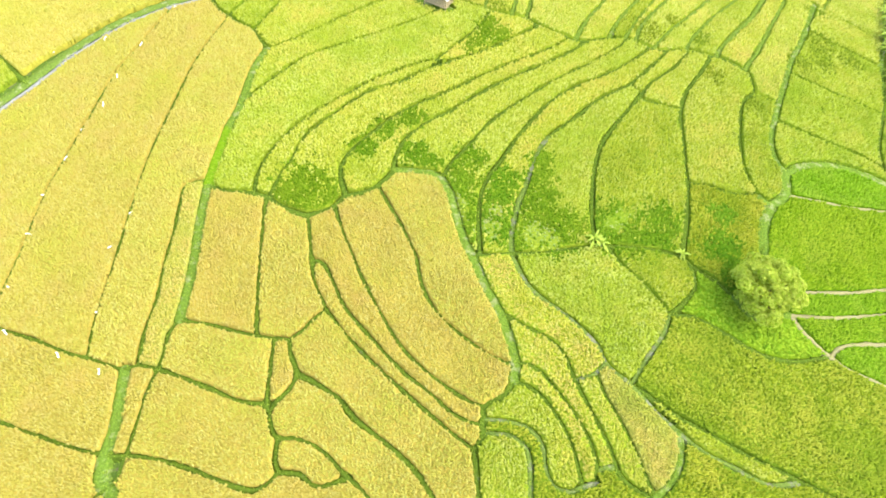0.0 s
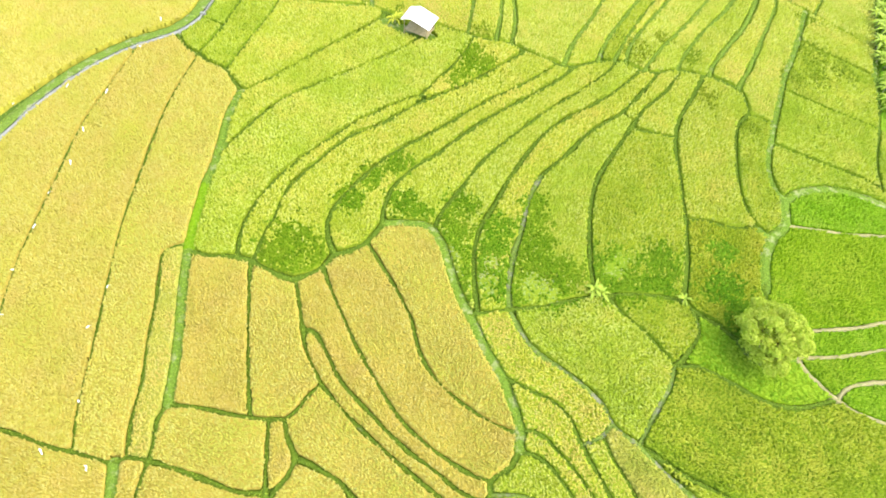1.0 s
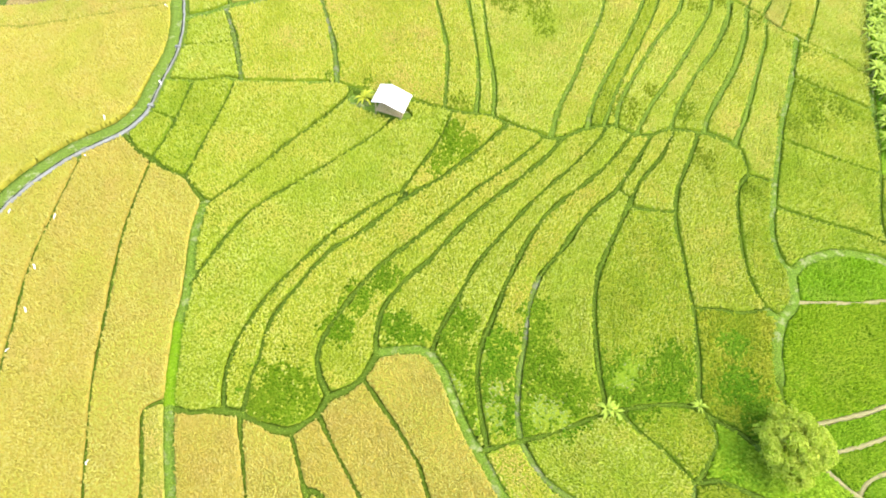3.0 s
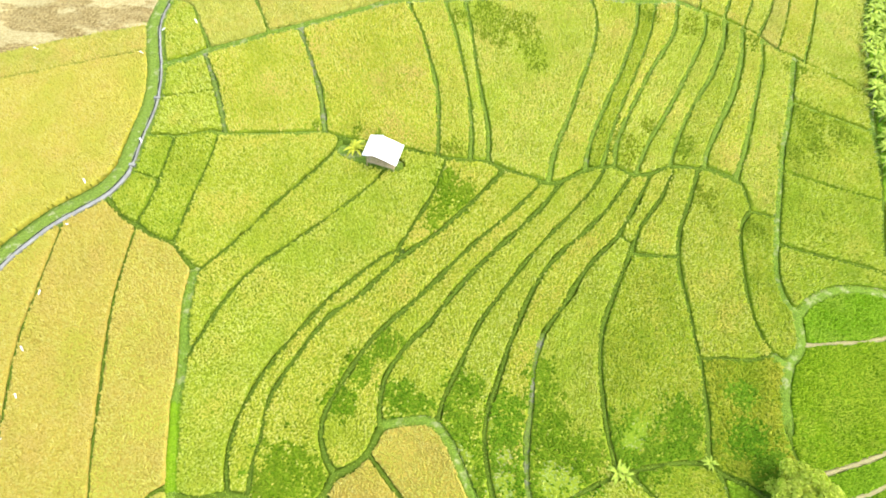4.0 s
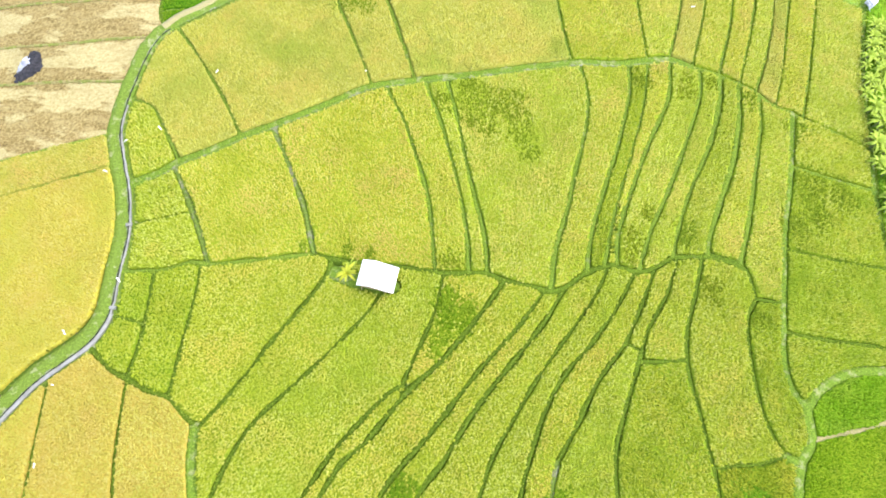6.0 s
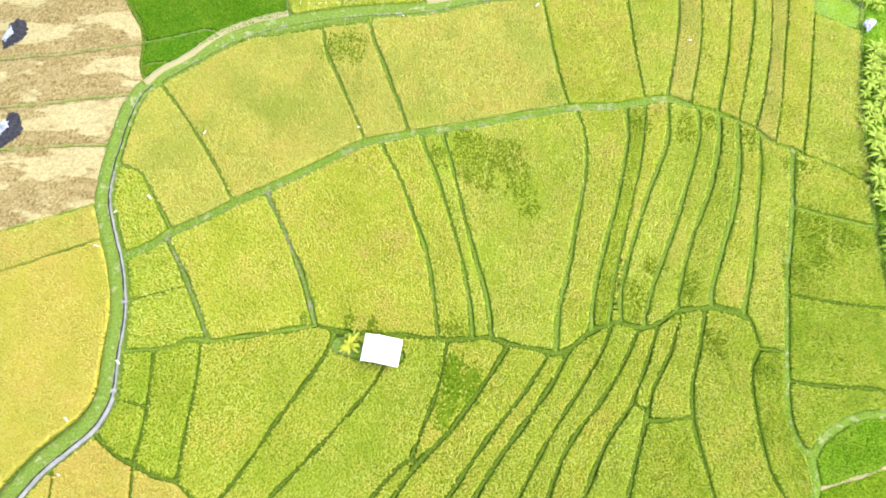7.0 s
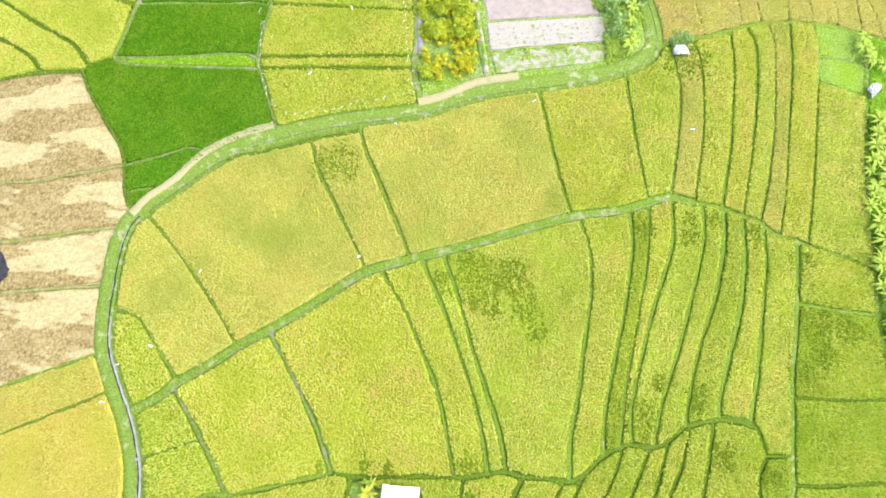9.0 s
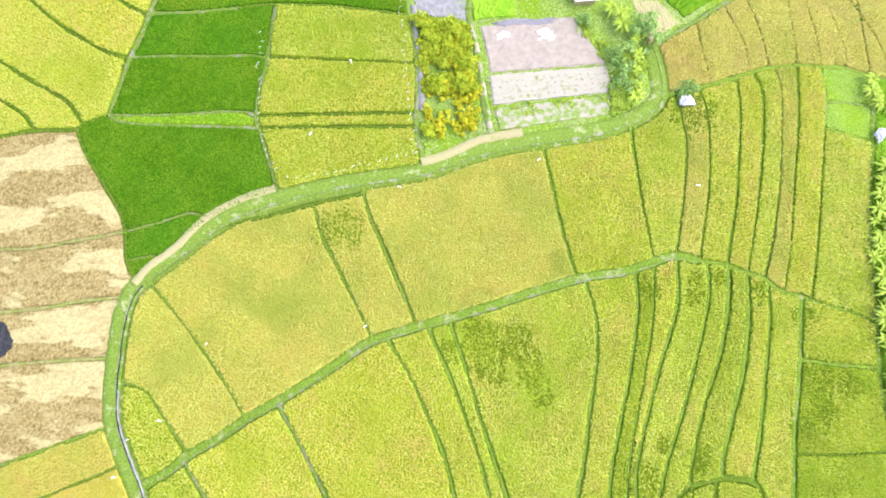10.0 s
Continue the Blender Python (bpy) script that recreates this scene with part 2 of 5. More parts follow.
WEEDY_MULCH = earth_material("weedy_mulch", (0.35, 0.325, 0.245), (0.27, 0.25, 0.175), (0.24, 0.33, 0.08), 0.5)
BROWN_SOIL = plain("dry_brown_soil", (0.29, 0.245, 0.195), 0.95, 0.16, 1.2)
GREY_SOIL = plain("grey_soil", (0.22, 0.215, 0.21), 0.95, 0.2, 1.5)
WATER_MUD = plain("muddy_water", (0.035, 0.042, 0.026), 0.7, 0.2, 2.0, 0.03)
GREY_SHEET = plain("grey_plastic", (0.33, 0.345, 0.36), 0.5, 0.4, 2.5)
DARK_CLOTH = plain("dark_net", (0.20, 0.19, 0.20), 0.9, 0.2, 6)

# ---- plan ----


def height(x, y):
    """The lie of the land at the top of the bunds: one low swell."""
    u = (np.clip(x, -38, 72) - 18) / 50
    v = (np.clip(y, 14, 122) - 62) / 50
    return 1.75 + 1.44 * v - 3.23 * v * v - 1.27 * v * v * v + 0.21 * v * v * v * v - 0.83 * u + 1.69 * u * v + 0.21 * u * v * v - 0.05 * u * v * v * v - 3.42 * u * u + 0.2 * u * u * v - 0.37 * u * u * v * v + 0.12 * u * u * u - 0.19 * u * u * u * v - 0.46 * u * u * u * u


def curve_points(points, step=0.5):
    """A smooth line through plan points."""
    p = np.array(points, float)
    q = np.vstack([2 * p[0] - p[1], p, 2 * p[-1] - p[-2]])
    out = []
    for i in range(1, len(q) - 2):
        a, b, c, d = q[i - 1:i + 3]
        s = np.linspace(0, 1, max(2, int(np.hypot(*(c - b)) / step)), endpoint=False)[:, None]
        out.append(0.5 * (2 * b + (c - a) * s + (2 * a - 5 * b + 4 * c - d) * s ** 2 + (3 * b - a - 3 * c + d) * s ** 3))
    return np.vstack(out + [p[-1:]])


def mesh_object(name, verts, faces, mat, parent=None, smooth=False):
    me = bpy.data.meshes.new(name)
    me.from_pydata([tuple(v) for v in verts], [], [tuple(f) for f in faces])
    me.materials.append(mat)
    if smooth:
        me.shade_smooth()
    ob = new(name, me)
    ob.parent = parent
    return ob


rng = np.random.default_rng(7)
LINES = []
KINDS = {
    "bund": (BUND, "low grassy earth bund between rice paddies", "bund"),
    "lane": (LANE, "broad bund grown with short bright green grass", "bund"),
    "strawy": (STRAWY, "low bund of dry yellowed grass between stubble plots", "bund"),
    "turfed": (TURFED, "low bund between paddies grown with fresh grass", "bund"),
    "dry": (DIRT, "narrow bund path of dry pale earth", "bund"),
    "sward": (SWARD, "broad bund grown with vivid green grass", "bund"),
    "path": (PATH_EARTH, "narrow trodden earth bund path between paddies", "bund"),
    "verge": (VERGE, "grassy verge along the concrete irrigation channel", "verge"),
}


def ribbon(points, profile, lift=0.0, wobble=0.0):
    """Verts and faces of a strip swept along plan points; profile: across, up."""
    d = np.gradient(points, axis=0)
    d /= np.linalg.norm(d, axis=1)[:, None] + 1e-9
    side = np.stack([d[:, 1], -d[:, 0]], 1)
    n, k = len(points), len(profile)
    verts = np.zeros((n, k, 3))
    for j, (a, z) in enumerate(profile):
        w = rng.normal(0, wobble, n) if wobble else np.zeros(n)
        xy = points + side * (a + w)[:, None] if wobble else points + side * a
        verts[:, j, :2] = xy
        verts[:, j, 2] = height(points[:, 0], points[:, 1]) + z + lift + (rng.normal(0, wobble * 0.4, n) if wobble else 0)
    faces = [(i * k + j, i * k + j + 1, (i + 1) * k + j + 1, (i + 1) * k + j) for i in range(n - 1) for j in range(k - 1)]
    return verts.reshape(-1, 3), faces


def bund(kind, width, *points):
    c = curve_points(points)
    if kind == "verge":
        # a dark ditch lies between the verge and the large paddy west of it
        d = np.gradient(c, axis=0)
        d /= np.linalg.norm(d, axis=1)[:, None] + 1e-9
        south = np.clip((75 - c[:, 1:]) / 20, 0, 1)
        LINES.append((kind, width, c - np.stack([d[:, 1], -d[:, 0]], 1) * 0.85 * south))
    LINES.append((kind, width, c))
    if kind == "edge":
        return
    mat, label, cat = KINDS[kind]
    h = width / 2
    profile = [(-h - 0.3, -0.6), (-h, -0.08), (-h * 0.5, 0.0), (h * 0.5, 0.0), (h, -0.08), (h + 0.3, -0.6)]
    if kind in ("lane", "sward"):
        # broad bunds round off past their ends
        c = np.vstack([c[:1] + (c[:1] - c[1:2]) / np.linalg.norm(c[0] - c[1]) * h * 0.8, c, c[-1:] + (c[-1:] - c[-2:-1]) / np.linalg.norm(c[-1] - c[-2]) * h * 0.8])
    verts, faces = ribbon(c, profile, 0.002 * (len(LINES) % 7), 0.05)
    rings = verts.reshape(len(c), len(profile), 3)
    for end in (0, -1):
        rings[end] = rings[end].mean(0) * (0.4, 0.4, 0) + rings[end] * (0.6, 0.6, 1) - (0, 0, 0.05)
    tagged(mesh_object("bund" if kind != "verge" else "verge", verts, faces, mat, None, True), label, cat, "bunds between the paddies", "structure")


CANAL_POINTS = [(-44.5, 39.9), (-42.4, 44.5), (-41.2, 47.1), (-39.7, 50.0), (-37.5, 54.5), (-33.5, 59.6), (-29.4, 62.9), (-26.6, 64.3), (-24.0, 65.6), (-22.1, 67.8), (-21.0, 71.6), (-19.9, 75.3), (-19.6, 79.4), (-19.9, 83.1), (-20.1, 87.0), (-19.3, 90.3), (-17.9, 93.9), (-16.5, 97.0), (-14.8, 99.2), (-12.5, 100.2), (-9.6, 101.2), (-5.6, 102.6), (-1.9, 103.3), (2.3, 103.3), (8.3, 102.7), (14.2, 101.6), (17.8, 101.1), (22.3, 101.2), (26.7, 100.9), (32.9, 99.9), (38.1, 99.3), (42.6, 99.7), (45.1, 101.2), (46.3, 105.0), (46.5, 107.3)]
bund("verge", 2.1, *CANAL_POINTS)
bund("bund", 0.34, (-27.20, 64.30), (-29.20, 57.10), (-30.70, 51.00), (-31.20, 45.60), (-31.70, 40.40), (-32.10, 35.60), (-31.90, 30.30), (-31.90, 27.10), (-32.00, 24.90), (-32.80, 6.50))
bund("bund", 0.34, (-20.66, 61.27), (-22.20, 54.80), (-22.80, 50.00), (-23.10, 45.50), (-23.50, 40.00), (-23.40, 35.60), (-23.20, 31.50), (-23.10, 28.90), (-23.00, 26.10), (-23.00, 24.00), (-22.80, 21.70), (-22.40, 19.50))
bund("lane", 0.94, (-15.17, 55.73), (-15.89, 52.48), (-16.17, 47.29), (-16.69, 44.09))
bund("sward", 0.98, (-16.69, 44.09), (-16.90, 40.50), (-17.00, 37.10))
bund("lane", 0.94, (-17.00, 37.10), (-16.70, 33.00), (-16.20, 28.80), (-16.00, 25.30), (-16.00, 23.10))
bund("bund", 0.34, (-17.00, 37.60), (-19.00, 36.80), (-19.00, 34.70), (-18.70, 31.40), (-18.70, 29.00), (-18.40, 25.20), (-18.51, 21.81), (-18.25, 19.04))
bund("bund", 0.39, (-16.00, 23.10), (-16.52, 21.92), (-16.46, 20.05), (-16.56, 18.85), (-16.85, 16.94), (-16.90, 14.90), (-17.00, 12.40), (-17.10, 10.30), (-18.30, 9.00))
bund("bund", 0.39, (-36.90, 23.50), (-31.80, 22.20), (-27.40, 21.00), (-24.20, 19.90), (-21.90, 19.40), (-19.42, 18.72), (-18.25, 19.04), (-16.46, 18.85))
bund("lane", 1.00, (-19.13, 18.73), (-18.82, 16.61), (-18.50, 14.40), (-18.50, 12.30), (-18.30, 10.30), (-17.00, 9.30))
bund("bund", 0.34, (-36.40, 16.70), (-28.40, 14.50), (-24.40, 13.40), (-21.50, 12.60), (-18.80, 12.10), (-16.90, 12.10))
bund("bund", 0.39, (-16.90, 12.10), (-14.50, 11.90), (-11.90, 11.30), (-9.30, 10.50), (-7.20, 10.10), (-6.10, 10.90), (-5.80, 11.50))
bund("bund", 0.39, (-5.80, 11.50), (-4.20, 11.40), (-2.80, 10.60), (-0.60, 11.40))
bund("bund", 0.39, (-16.56, 18.85), (-14.14, 18.13), (-11.70, 17.30), (-9.45, 16.54), (-7.87, 16.49), (-7.27, 15.90))
bund("bund", 0.39, (-16.00, 23.10), (-13.50, 22.80), (-10.66, 22.23), (-9.43, 22.02), (-7.80, 21.91), (-6.80, 21.91))
bund("bund", 0.39, (-11.33, 35.76), (-11.00, 32.62), (-10.50, 28.60), (-9.93, 24.81), (-9.43, 22.02))
bund("bund", 0.34, (-8.00, 21.91), (-7.80, 19.50), (-7.57, 16.29))
bund("bund", 0.45, (-6.80, 21.91), (-6.30, 20.30), (-5.69, 19.09), (-6.01, 17.75), (-6.65, 16.95), (-7.27, 15.90))
bund("bund", 0.39, (-7.27, 15.90), (-6.87, 14.68), (-6.25, 14.04), (-4.62, 13.95), (-2.80, 13.20), (-1.30, 11.90), (-0.10, 11.00), (0.90, 10.10), (5.50, 6.00))
bund("bund", 0.39, (-6.25, 14.04), (-6.11, 12.32), (-5.80, 11.50))
bund("bund", 0.45, (-5.69, 19.09), (-3.99, 18.29), (-2.10, 17.20), (-0.90, 15.90), (0.70, 14.80), (2.60, 13.50), (4.30, 12.00), (5.50, 10.40), (8.80, 6.00))
bund("bund", 0.62, (-17.00, 36.80), (-15.18, 36.25), (-13.11, 36.18), (-11.33, 35.76), (-9.68, 34.83), (-7.50, 34.00), (-5.70, 34.70), (-4.80, 35.40), (-4.11, 36.46), (-2.71, 36.80), (-1.30, 37.79), (-0.14, 39.44), (0.27, 39.75))
bund("bund", 0.39, (-7.20, 34.00), (-6.69, 31.81), (-6.19, 29.59), (-5.59, 27.31), (-4.19, 24.76))
bund("bund", 0.34, (-4.19, 24.76), (-4.99, 23.97), (-6.01, 22.50), (-6.80, 21.91))
bund("bund", 0.34, (-6.09, 29.39), (-5.09, 29.08), (-3.89, 27.11), (-2.59, 24.86), (-0.60, 22.80), (0.90, 21.30), (2.90, 19.50), (4.80, 18.20), (6.60, 16.80), (8.30, 16.10), (9.00, 16.20))
bund("bund", 0.34, (-4.19, 24.76), (-2.79, 23.07), (-0.40, 20.80), (2.10, 18.70), (4.40, 16.90), (6.70, 15.20), (8.40, 14.10))
bund("bund", 0.39, (-5.00, 35.20), (-4.00, 32.81), (-2.80, 30.24), (-1.10, 27.00), (0.70, 24.10), (1.90, 22.30), (3.70, 20.50), (6.10, 18.80), (7.90, 17.80), (9.11, 17.49))
bund("bund", 0.39, (-1.30, 37.79), (0.40, 34.97), (1.70, 32.70), (2.80, 30.40), (3.50, 27.70), (4.70, 25.50), (6.30, 23.90), (8.68, 22.24), (11.57, 20.87))
bund("lane", 0.88, (0.27, 39.85), (2.36, 39.87), (4.20, 39.50), (5.40, 37.70), (6.30, 34.60), (7.10, 32.20), (8.10, 30.10), (9.10, 27.80), (10.30, 25.60), (11.05, 23.49), (11.55, 21.49), (11.40, 19.83))
bund("bund", 0.56, (11.40, 19.83), (10.62, 18.48), (9.11, 17.49), (9.00, 16.20), (9.00, 15.20), (8.40, 14.10))
bund("bund", 0.45, (8.40, 14.10), (8.60, 12.50), (8.80, 10.50), (9.50, 6.10))
bund("bund", 0.39, (-16.27, 46.89), (-14.79, 49.29), (-12.80, 52.20), (-10.30, 54.80), (-7.50, 56.60), (-4.60, 58.30), (-1.70, 60.20), (1.30, 62.30), (3.40, 64.40))
bund("bund", 0.39, (-14.97, 55.53), (-10.90, 58.60), (-7.60, 61.60), (-4.80, 63.90), (-2.06, 66.37), (-0.94, 68.22))
bund("bund", 0.45, (-24.30, 65.70), (-22.12, 62.45), (-20.66, 61.27), (-18.98, 59.74), (-17.24, 58.72), (-15.99, 56.86), (-14.97, 55.63))
bund("bund", 0.39, (-12.59, 36.08), (-12.56, 38.84), (-11.90, 41.30), (-10.70, 43.60), (-8.90, 46.10), (-6.40, 48.60), (-3.80, 51.00), (-1.00, 53.00), (1.76, 54.75), (3.25, 55.13))
bund("bund", 0.45, (-11.02, 35.66), (-10.52, 38.33), (-9.80, 40.20), (-9.20, 42.70), (-8.10, 44.60), (-6.20, 46.90), (-3.60, 49.70), (-0.90, 51.20), (3.45, 54.54), (6.39, 56.16), (9.10, 58.10), (11.84, 60.26), (14.58, 62.66))
bund("bund", 0.39, (3.05, 55.23), (5.39, 58.28), (7.49, 61.33), (9.08, 64.55))
bund("bund", 0.45, (-4.11, 36.46), (-4.90, 38.69), (-4.70, 40.90), (-3.40, 43.10), (-1.50, 45.50), (0.60, 47.70), (4.50, 50.50), (8.00, 53.30), (11.00, 55.60), (14.80, 58.21), (18.13, 60.97))
bund("bund", 0.45, (-0.14, 39.44), (0.16, 41.87), (0.90, 43.90), (3.00, 46.30), (5.20, 48.00), (8.00, 50.80), (11.00, 53.30), (14.10, 55.60), (17.32, 58.13), (20.17, 60.87))
bund("bund", 0.39, (4.60, 39.20), (5.50, 41.30), (7.60, 44.50), (9.40, 47.30), (12.20, 50.20), (14.60, 52.60), (17.10, 54.80), (20.36, 57.41), (22.89, 59.70), (24.95, 62.04))
bund("bund", 0.45, (8.40, 31.40), (8.20, 35.20), (8.40, 37.90), (9.10, 40.00), (10.40, 42.40), (11.70, 44.90), (13.30, 47.60), (15.10, 50.20), (17.70, 52.90), (20.92, 55.09), (24.03, 57.59), (27.34, 60.94))
bund("path", 0.50, (11.20, 31.60), (11.30, 34.00), (11.80, 36.80), (12.60, 39.20), (13.80, 43.40), (15.10, 45.90))
bund("bund", 0.45, (15.10, 45.90), (17.60, 48.40), (20.60, 51.70), (23.68, 54.07), (25.17, 55.57), (28.31, 59.44), (29.35, 60.92))
bund("bund", 0.45, (18.90, 33.20), (18.90, 37.40), (19.50, 42.20), (20.50, 45.60), (22.20, 48.50), (23.84, 50.89), (25.67, 53.68), (26.75, 55.28), (29.63, 58.10), (32.18, 61.67))
bund("bund", 0.34, (24.28, 54.57), (25.47, 53.38))
bund("bund", 0.45, (24.97, 52.68), (27.21, 52.12), (29.64, 51.79))
bund("bund", 0.56, (34.67, 61.22), (32.50, 57.50), (30.57, 54.44), (29.44, 51.09), (29.20, 47.40), (28.95, 43.49), (28.76, 41.12), (28.00, 36.70), (27.00, 33.00))
bund("bund", 0.45, (28.87, 42.03), (30.93, 41.84), (33.66, 41.40), (36.15, 41.60))
bund("bund", 0.45, (38.71, 56.05), (37.11, 54.33), (36.00, 50.80), (35.30, 46.20), (35.56, 43.50), (36.25, 41.40))
bund("lane", 0.75, (51.34, 75.27), (47.76, 67.86), (44.80, 62.60), (42.30, 56.98), (40.70, 53.30), (39.43, 49.97), (39.12, 47.08), (39.95, 45.04))
bund("bund", 0.45, (38.71, 56.05), (41.28, 55.10))
bund("bund", 0.39, (40.34, 52.47), (43.31, 51.19), (47.00, 50.00), (50.10, 49.00), (51.90, 47.80))
bund("bund", 0.56, (60.07, 71.27), (55.20, 57.80), (52.50, 51.30), (51.90, 47.80))
bund("lane", 1.00, (39.95, 45.04), (42.11, 46.44), (45.60, 47.20), (48.80, 46.90), (51.70, 46.00), (53.70, 45.40), (56.20, 44.60))
bund("dry", 0.42, (39.23, 42.20), (42.36, 42.12), (46.10, 42.00), (50.50, 42.20), (54.00, 42.30), (55.90, 42.40))
bund("lane", 1.12, (39.95, 45.04), (39.23, 42.20), (37.42, 40.49), (36.09, 38.00), (35.40, 35.00))
bund("lane", 0.88, (36.25, 41.40), (37.42, 40.49))
bund("bund", 0.45, (7.60, 31.00), (11.20, 31.60), (14.00, 32.00), (18.20, 33.10), (20.90, 33.50), (24.10, 33.60), (26.80, 33.20), (28.30, 32.10), (30.10, 31.00), (31.50, 29.80))
bund("bund", 0.39, (19.90, 33.40), (21.30, 31.60), (23.18, 29.78), (25.21, 27.12))
bund("bund", 0.39, (27.70, 32.60), (28.00, 30.40), (26.73, 28.54), (25.21, 27.12))
bund("path", 0.44, (25.21, 27.12), (24.34, 25.14), (22.90, 23.10), (21.10, 20.50))
bund("path", 0.50, (11.20, 31.60), (12.20, 29.40), (13.40, 27.80), (15.40, 26.40), (17.30, 24.90), (18.50, 23.50), (19.10, 22.10), (20.10, 21.10), (21.10, 20.50))
bund("bund", 0.39, (21.10, 20.50), (23.00, 19.30), (24.70, 18.10), (26.90, 17.10), (29.10, 16.00), (31.30, 15.10), (33.90, 14.10), (36.90, 12.90), (46.90, 8.80))
bund("path", 0.44, (20.90, 20.60), (22.90, 18.40), (24.60, 16.90), (26.20, 15.70), (28.80, 14.50), (31.40, 13.50), (34.40, 13.90))
bund("bund", 0.39, (10.20, 25.90), (12.39, 24.62), (14.29, 23.72), (15.70, 22.30), (16.20, 20.70), (17.70, 17.60), (18.90, 15.00), (19.60, 12.90), (21.90, 11.50))
bund("bund", 0.39, (11.55, 21.49), (13.26, 20.97), (14.70, 19.51), (16.10, 17.70), (17.20, 15.80), (17.70, 13.80), (17.40, 12.40))
bund("bund", 0.39, (11.40, 19.83), (13.31, 19.01), (14.60, 17.50), (15.60, 15.80), (16.20, 13.80), (16.50, 12.00))
bund("path", 0.38, (9.00, 16.50), (11.01, 16.49), (12.70, 16.00), (13.60, 14.80), (13.80, 13.10), (14.40, 11.90), (15.60, 11.60), (16.50, 12.00), (17.80, 12.50))
bund("path", 0.38, (9.00, 15.50), (11.00, 15.40), (12.10, 14.80), (12.60, 13.70), (12.60, 10.80), (12.70, 5.90))
bund("path", 0.44, (16.40, 20.30), (17.20, 20.60), (18.20, 21.10), (19.10, 22.10))
bund("bund", 0.39, (18.20, 21.10), (18.80, 19.40), (20.00, 17.10), (21.10, 14.60), (21.70, 12.50), (22.40, 11.60))
bund("lane", 0.62, (24.60, 16.90), (24.60, 15.10), (23.60, 13.10), (21.90, 11.50))
bund("path", 0.44, (17.80, 13.30), (19.30, 13.80))
bund("bund", 0.45, (25.21, 27.12), (27.44, 27.14), (29.90, 26.00), (32.70, 24.50), (35.69, 24.09), (39.72, 24.97))
bund("dry", 0.42, (36.60, 28.60), (37.85, 26.82), (39.72, 24.97), (41.38, 23.94), (44.40, 22.90), (46.80, 21.50), (55.70, 16.30))
bund("dry", 0.42, (36.10, 30.80), (38.90, 31.20), (43.20, 31.80), (47.50, 32.80), (50.30, 33.40), (54.70, 34.30))
bund("dry", 0.42, (36.60, 28.60), (37.29, 28.59), (41.28, 28.97), (46.60, 30.10), (49.30, 30.60), (54.90, 31.70))
bund("dry", 0.42, (39.72, 24.97), (40.85, 26.00), (42.82, 26.61), (45.70, 27.00), (48.20, 27.30), (55.50, 28.20))
bund("lane", 0.75, (31.50, 29.80), (32.90, 28.00), (36.60, 28.60))
bund("bund", 0.45, (35.60, 36.00), (35.20, 32.90), (36.60, 28.70))
bund("bund", 0.50, (-2.53, 69.04), (-0.45, 67.99), (1.60, 67.20), (5.49, 65.92), (8.25, 64.83), (11.03, 64.10), (12.91, 63.76), (14.58, 62.66), (16.67, 61.70), (18.59, 60.77), (20.17, 60.87), (22.28, 61.73), (25.16, 62.04), (27.64, 60.94), (29.60, 61.01), (31.57, 61.68))
bund("bund", 0.50, (31.57, 61.68), (34.87, 61.12), (37.51, 59.98), (38.70, 58.81))
bund("bund", 0.50, (35.28, 61.52), (38.40, 59.61), (38.81, 57.58), (38.71, 56.05))
bund("turfed", 0.45, (-21.21, 71.69), (-16.68, 70.72), (-13.81, 70.87), (-12.60, 70.28), (-8.50, 69.70), (-2.53, 69.04))
bund("path", 0.50, (-14.65, 81.71), (-13.40, 76.60), (-12.76, 73.13), (-12.40, 70.28))
bund("path", 0.50, (-4.42, 83.82), (-3.30, 78.10), (-2.70, 73.80), (-2.53, 69.04))
bund("turfed", 0.45, (7.66, 86.31), (8.70, 81.90), (9.10, 77.40), (9.30, 73.10), (8.90, 69.20), (8.25, 64.83))
bund("turfed", 0.45, (11.90, 86.10), (12.40, 80.60), (12.50, 76.10), (12.40, 71.30), (12.02, 67.53), (11.34, 64.00))
bund("turfed", 0.45, (14.25, 85.85), (14.20, 80.30), (13.90, 75.90), (13.80, 71.10), (13.71, 67.22), (13.10, 63.65))
bund("turfed", 0.57, (28.89, 85.04), (28.67, 81.13), (27.20, 77.10), (24.60, 72.40), (22.20, 67.90), (20.08, 64.43), (18.59, 60.77))
LONG_LANE = [(-19.90, 80.40), (-16.37, 81.00), (-14.05, 81.81), (-10.53, 82.43), (-7.70, 83.19), (-3.30, 84.00), (1.60, 85.10), (5.96, 86.22), (10.50, 86.09), (17.20, 85.60), (23.60, 85.40), (29.09, 85.04), (33.29, 84.22), (36.68, 84.12), (39.27, 83.93), (41.40, 82.71)]
bund("lane", 1.06, *LONG_LANE)
bund("turfed", 0.56, (41.40, 82.71), (43.89, 81.47), (45.74, 80.12), (47.92, 78.41), (49.18, 76.64), (51.34, 75.27))
bund("turfed", 0.51, (34.39, 84.16), (33.20, 80.30), (30.00, 74.60), (27.00, 70.00), (24.32, 65.71), (22.50, 61.83))
bund("turfed", 0.40, (36.78, 84.02), (33.90, 77.90), (30.00, 71.70), (27.20, 67.30), (24.42, 62.06))
bund("turfed", 0.51, (39.27, 83.72), (37.40, 79.10), (33.40, 74.20), (29.50, 69.00), (26.75, 64.81), (25.68, 61.83))
bund("turfed", 0.51, (42.40, 82.18), (41.10, 78.81), (37.60, 73.80), (33.50, 68.50), (30.40, 64.90), (27.64, 60.94))
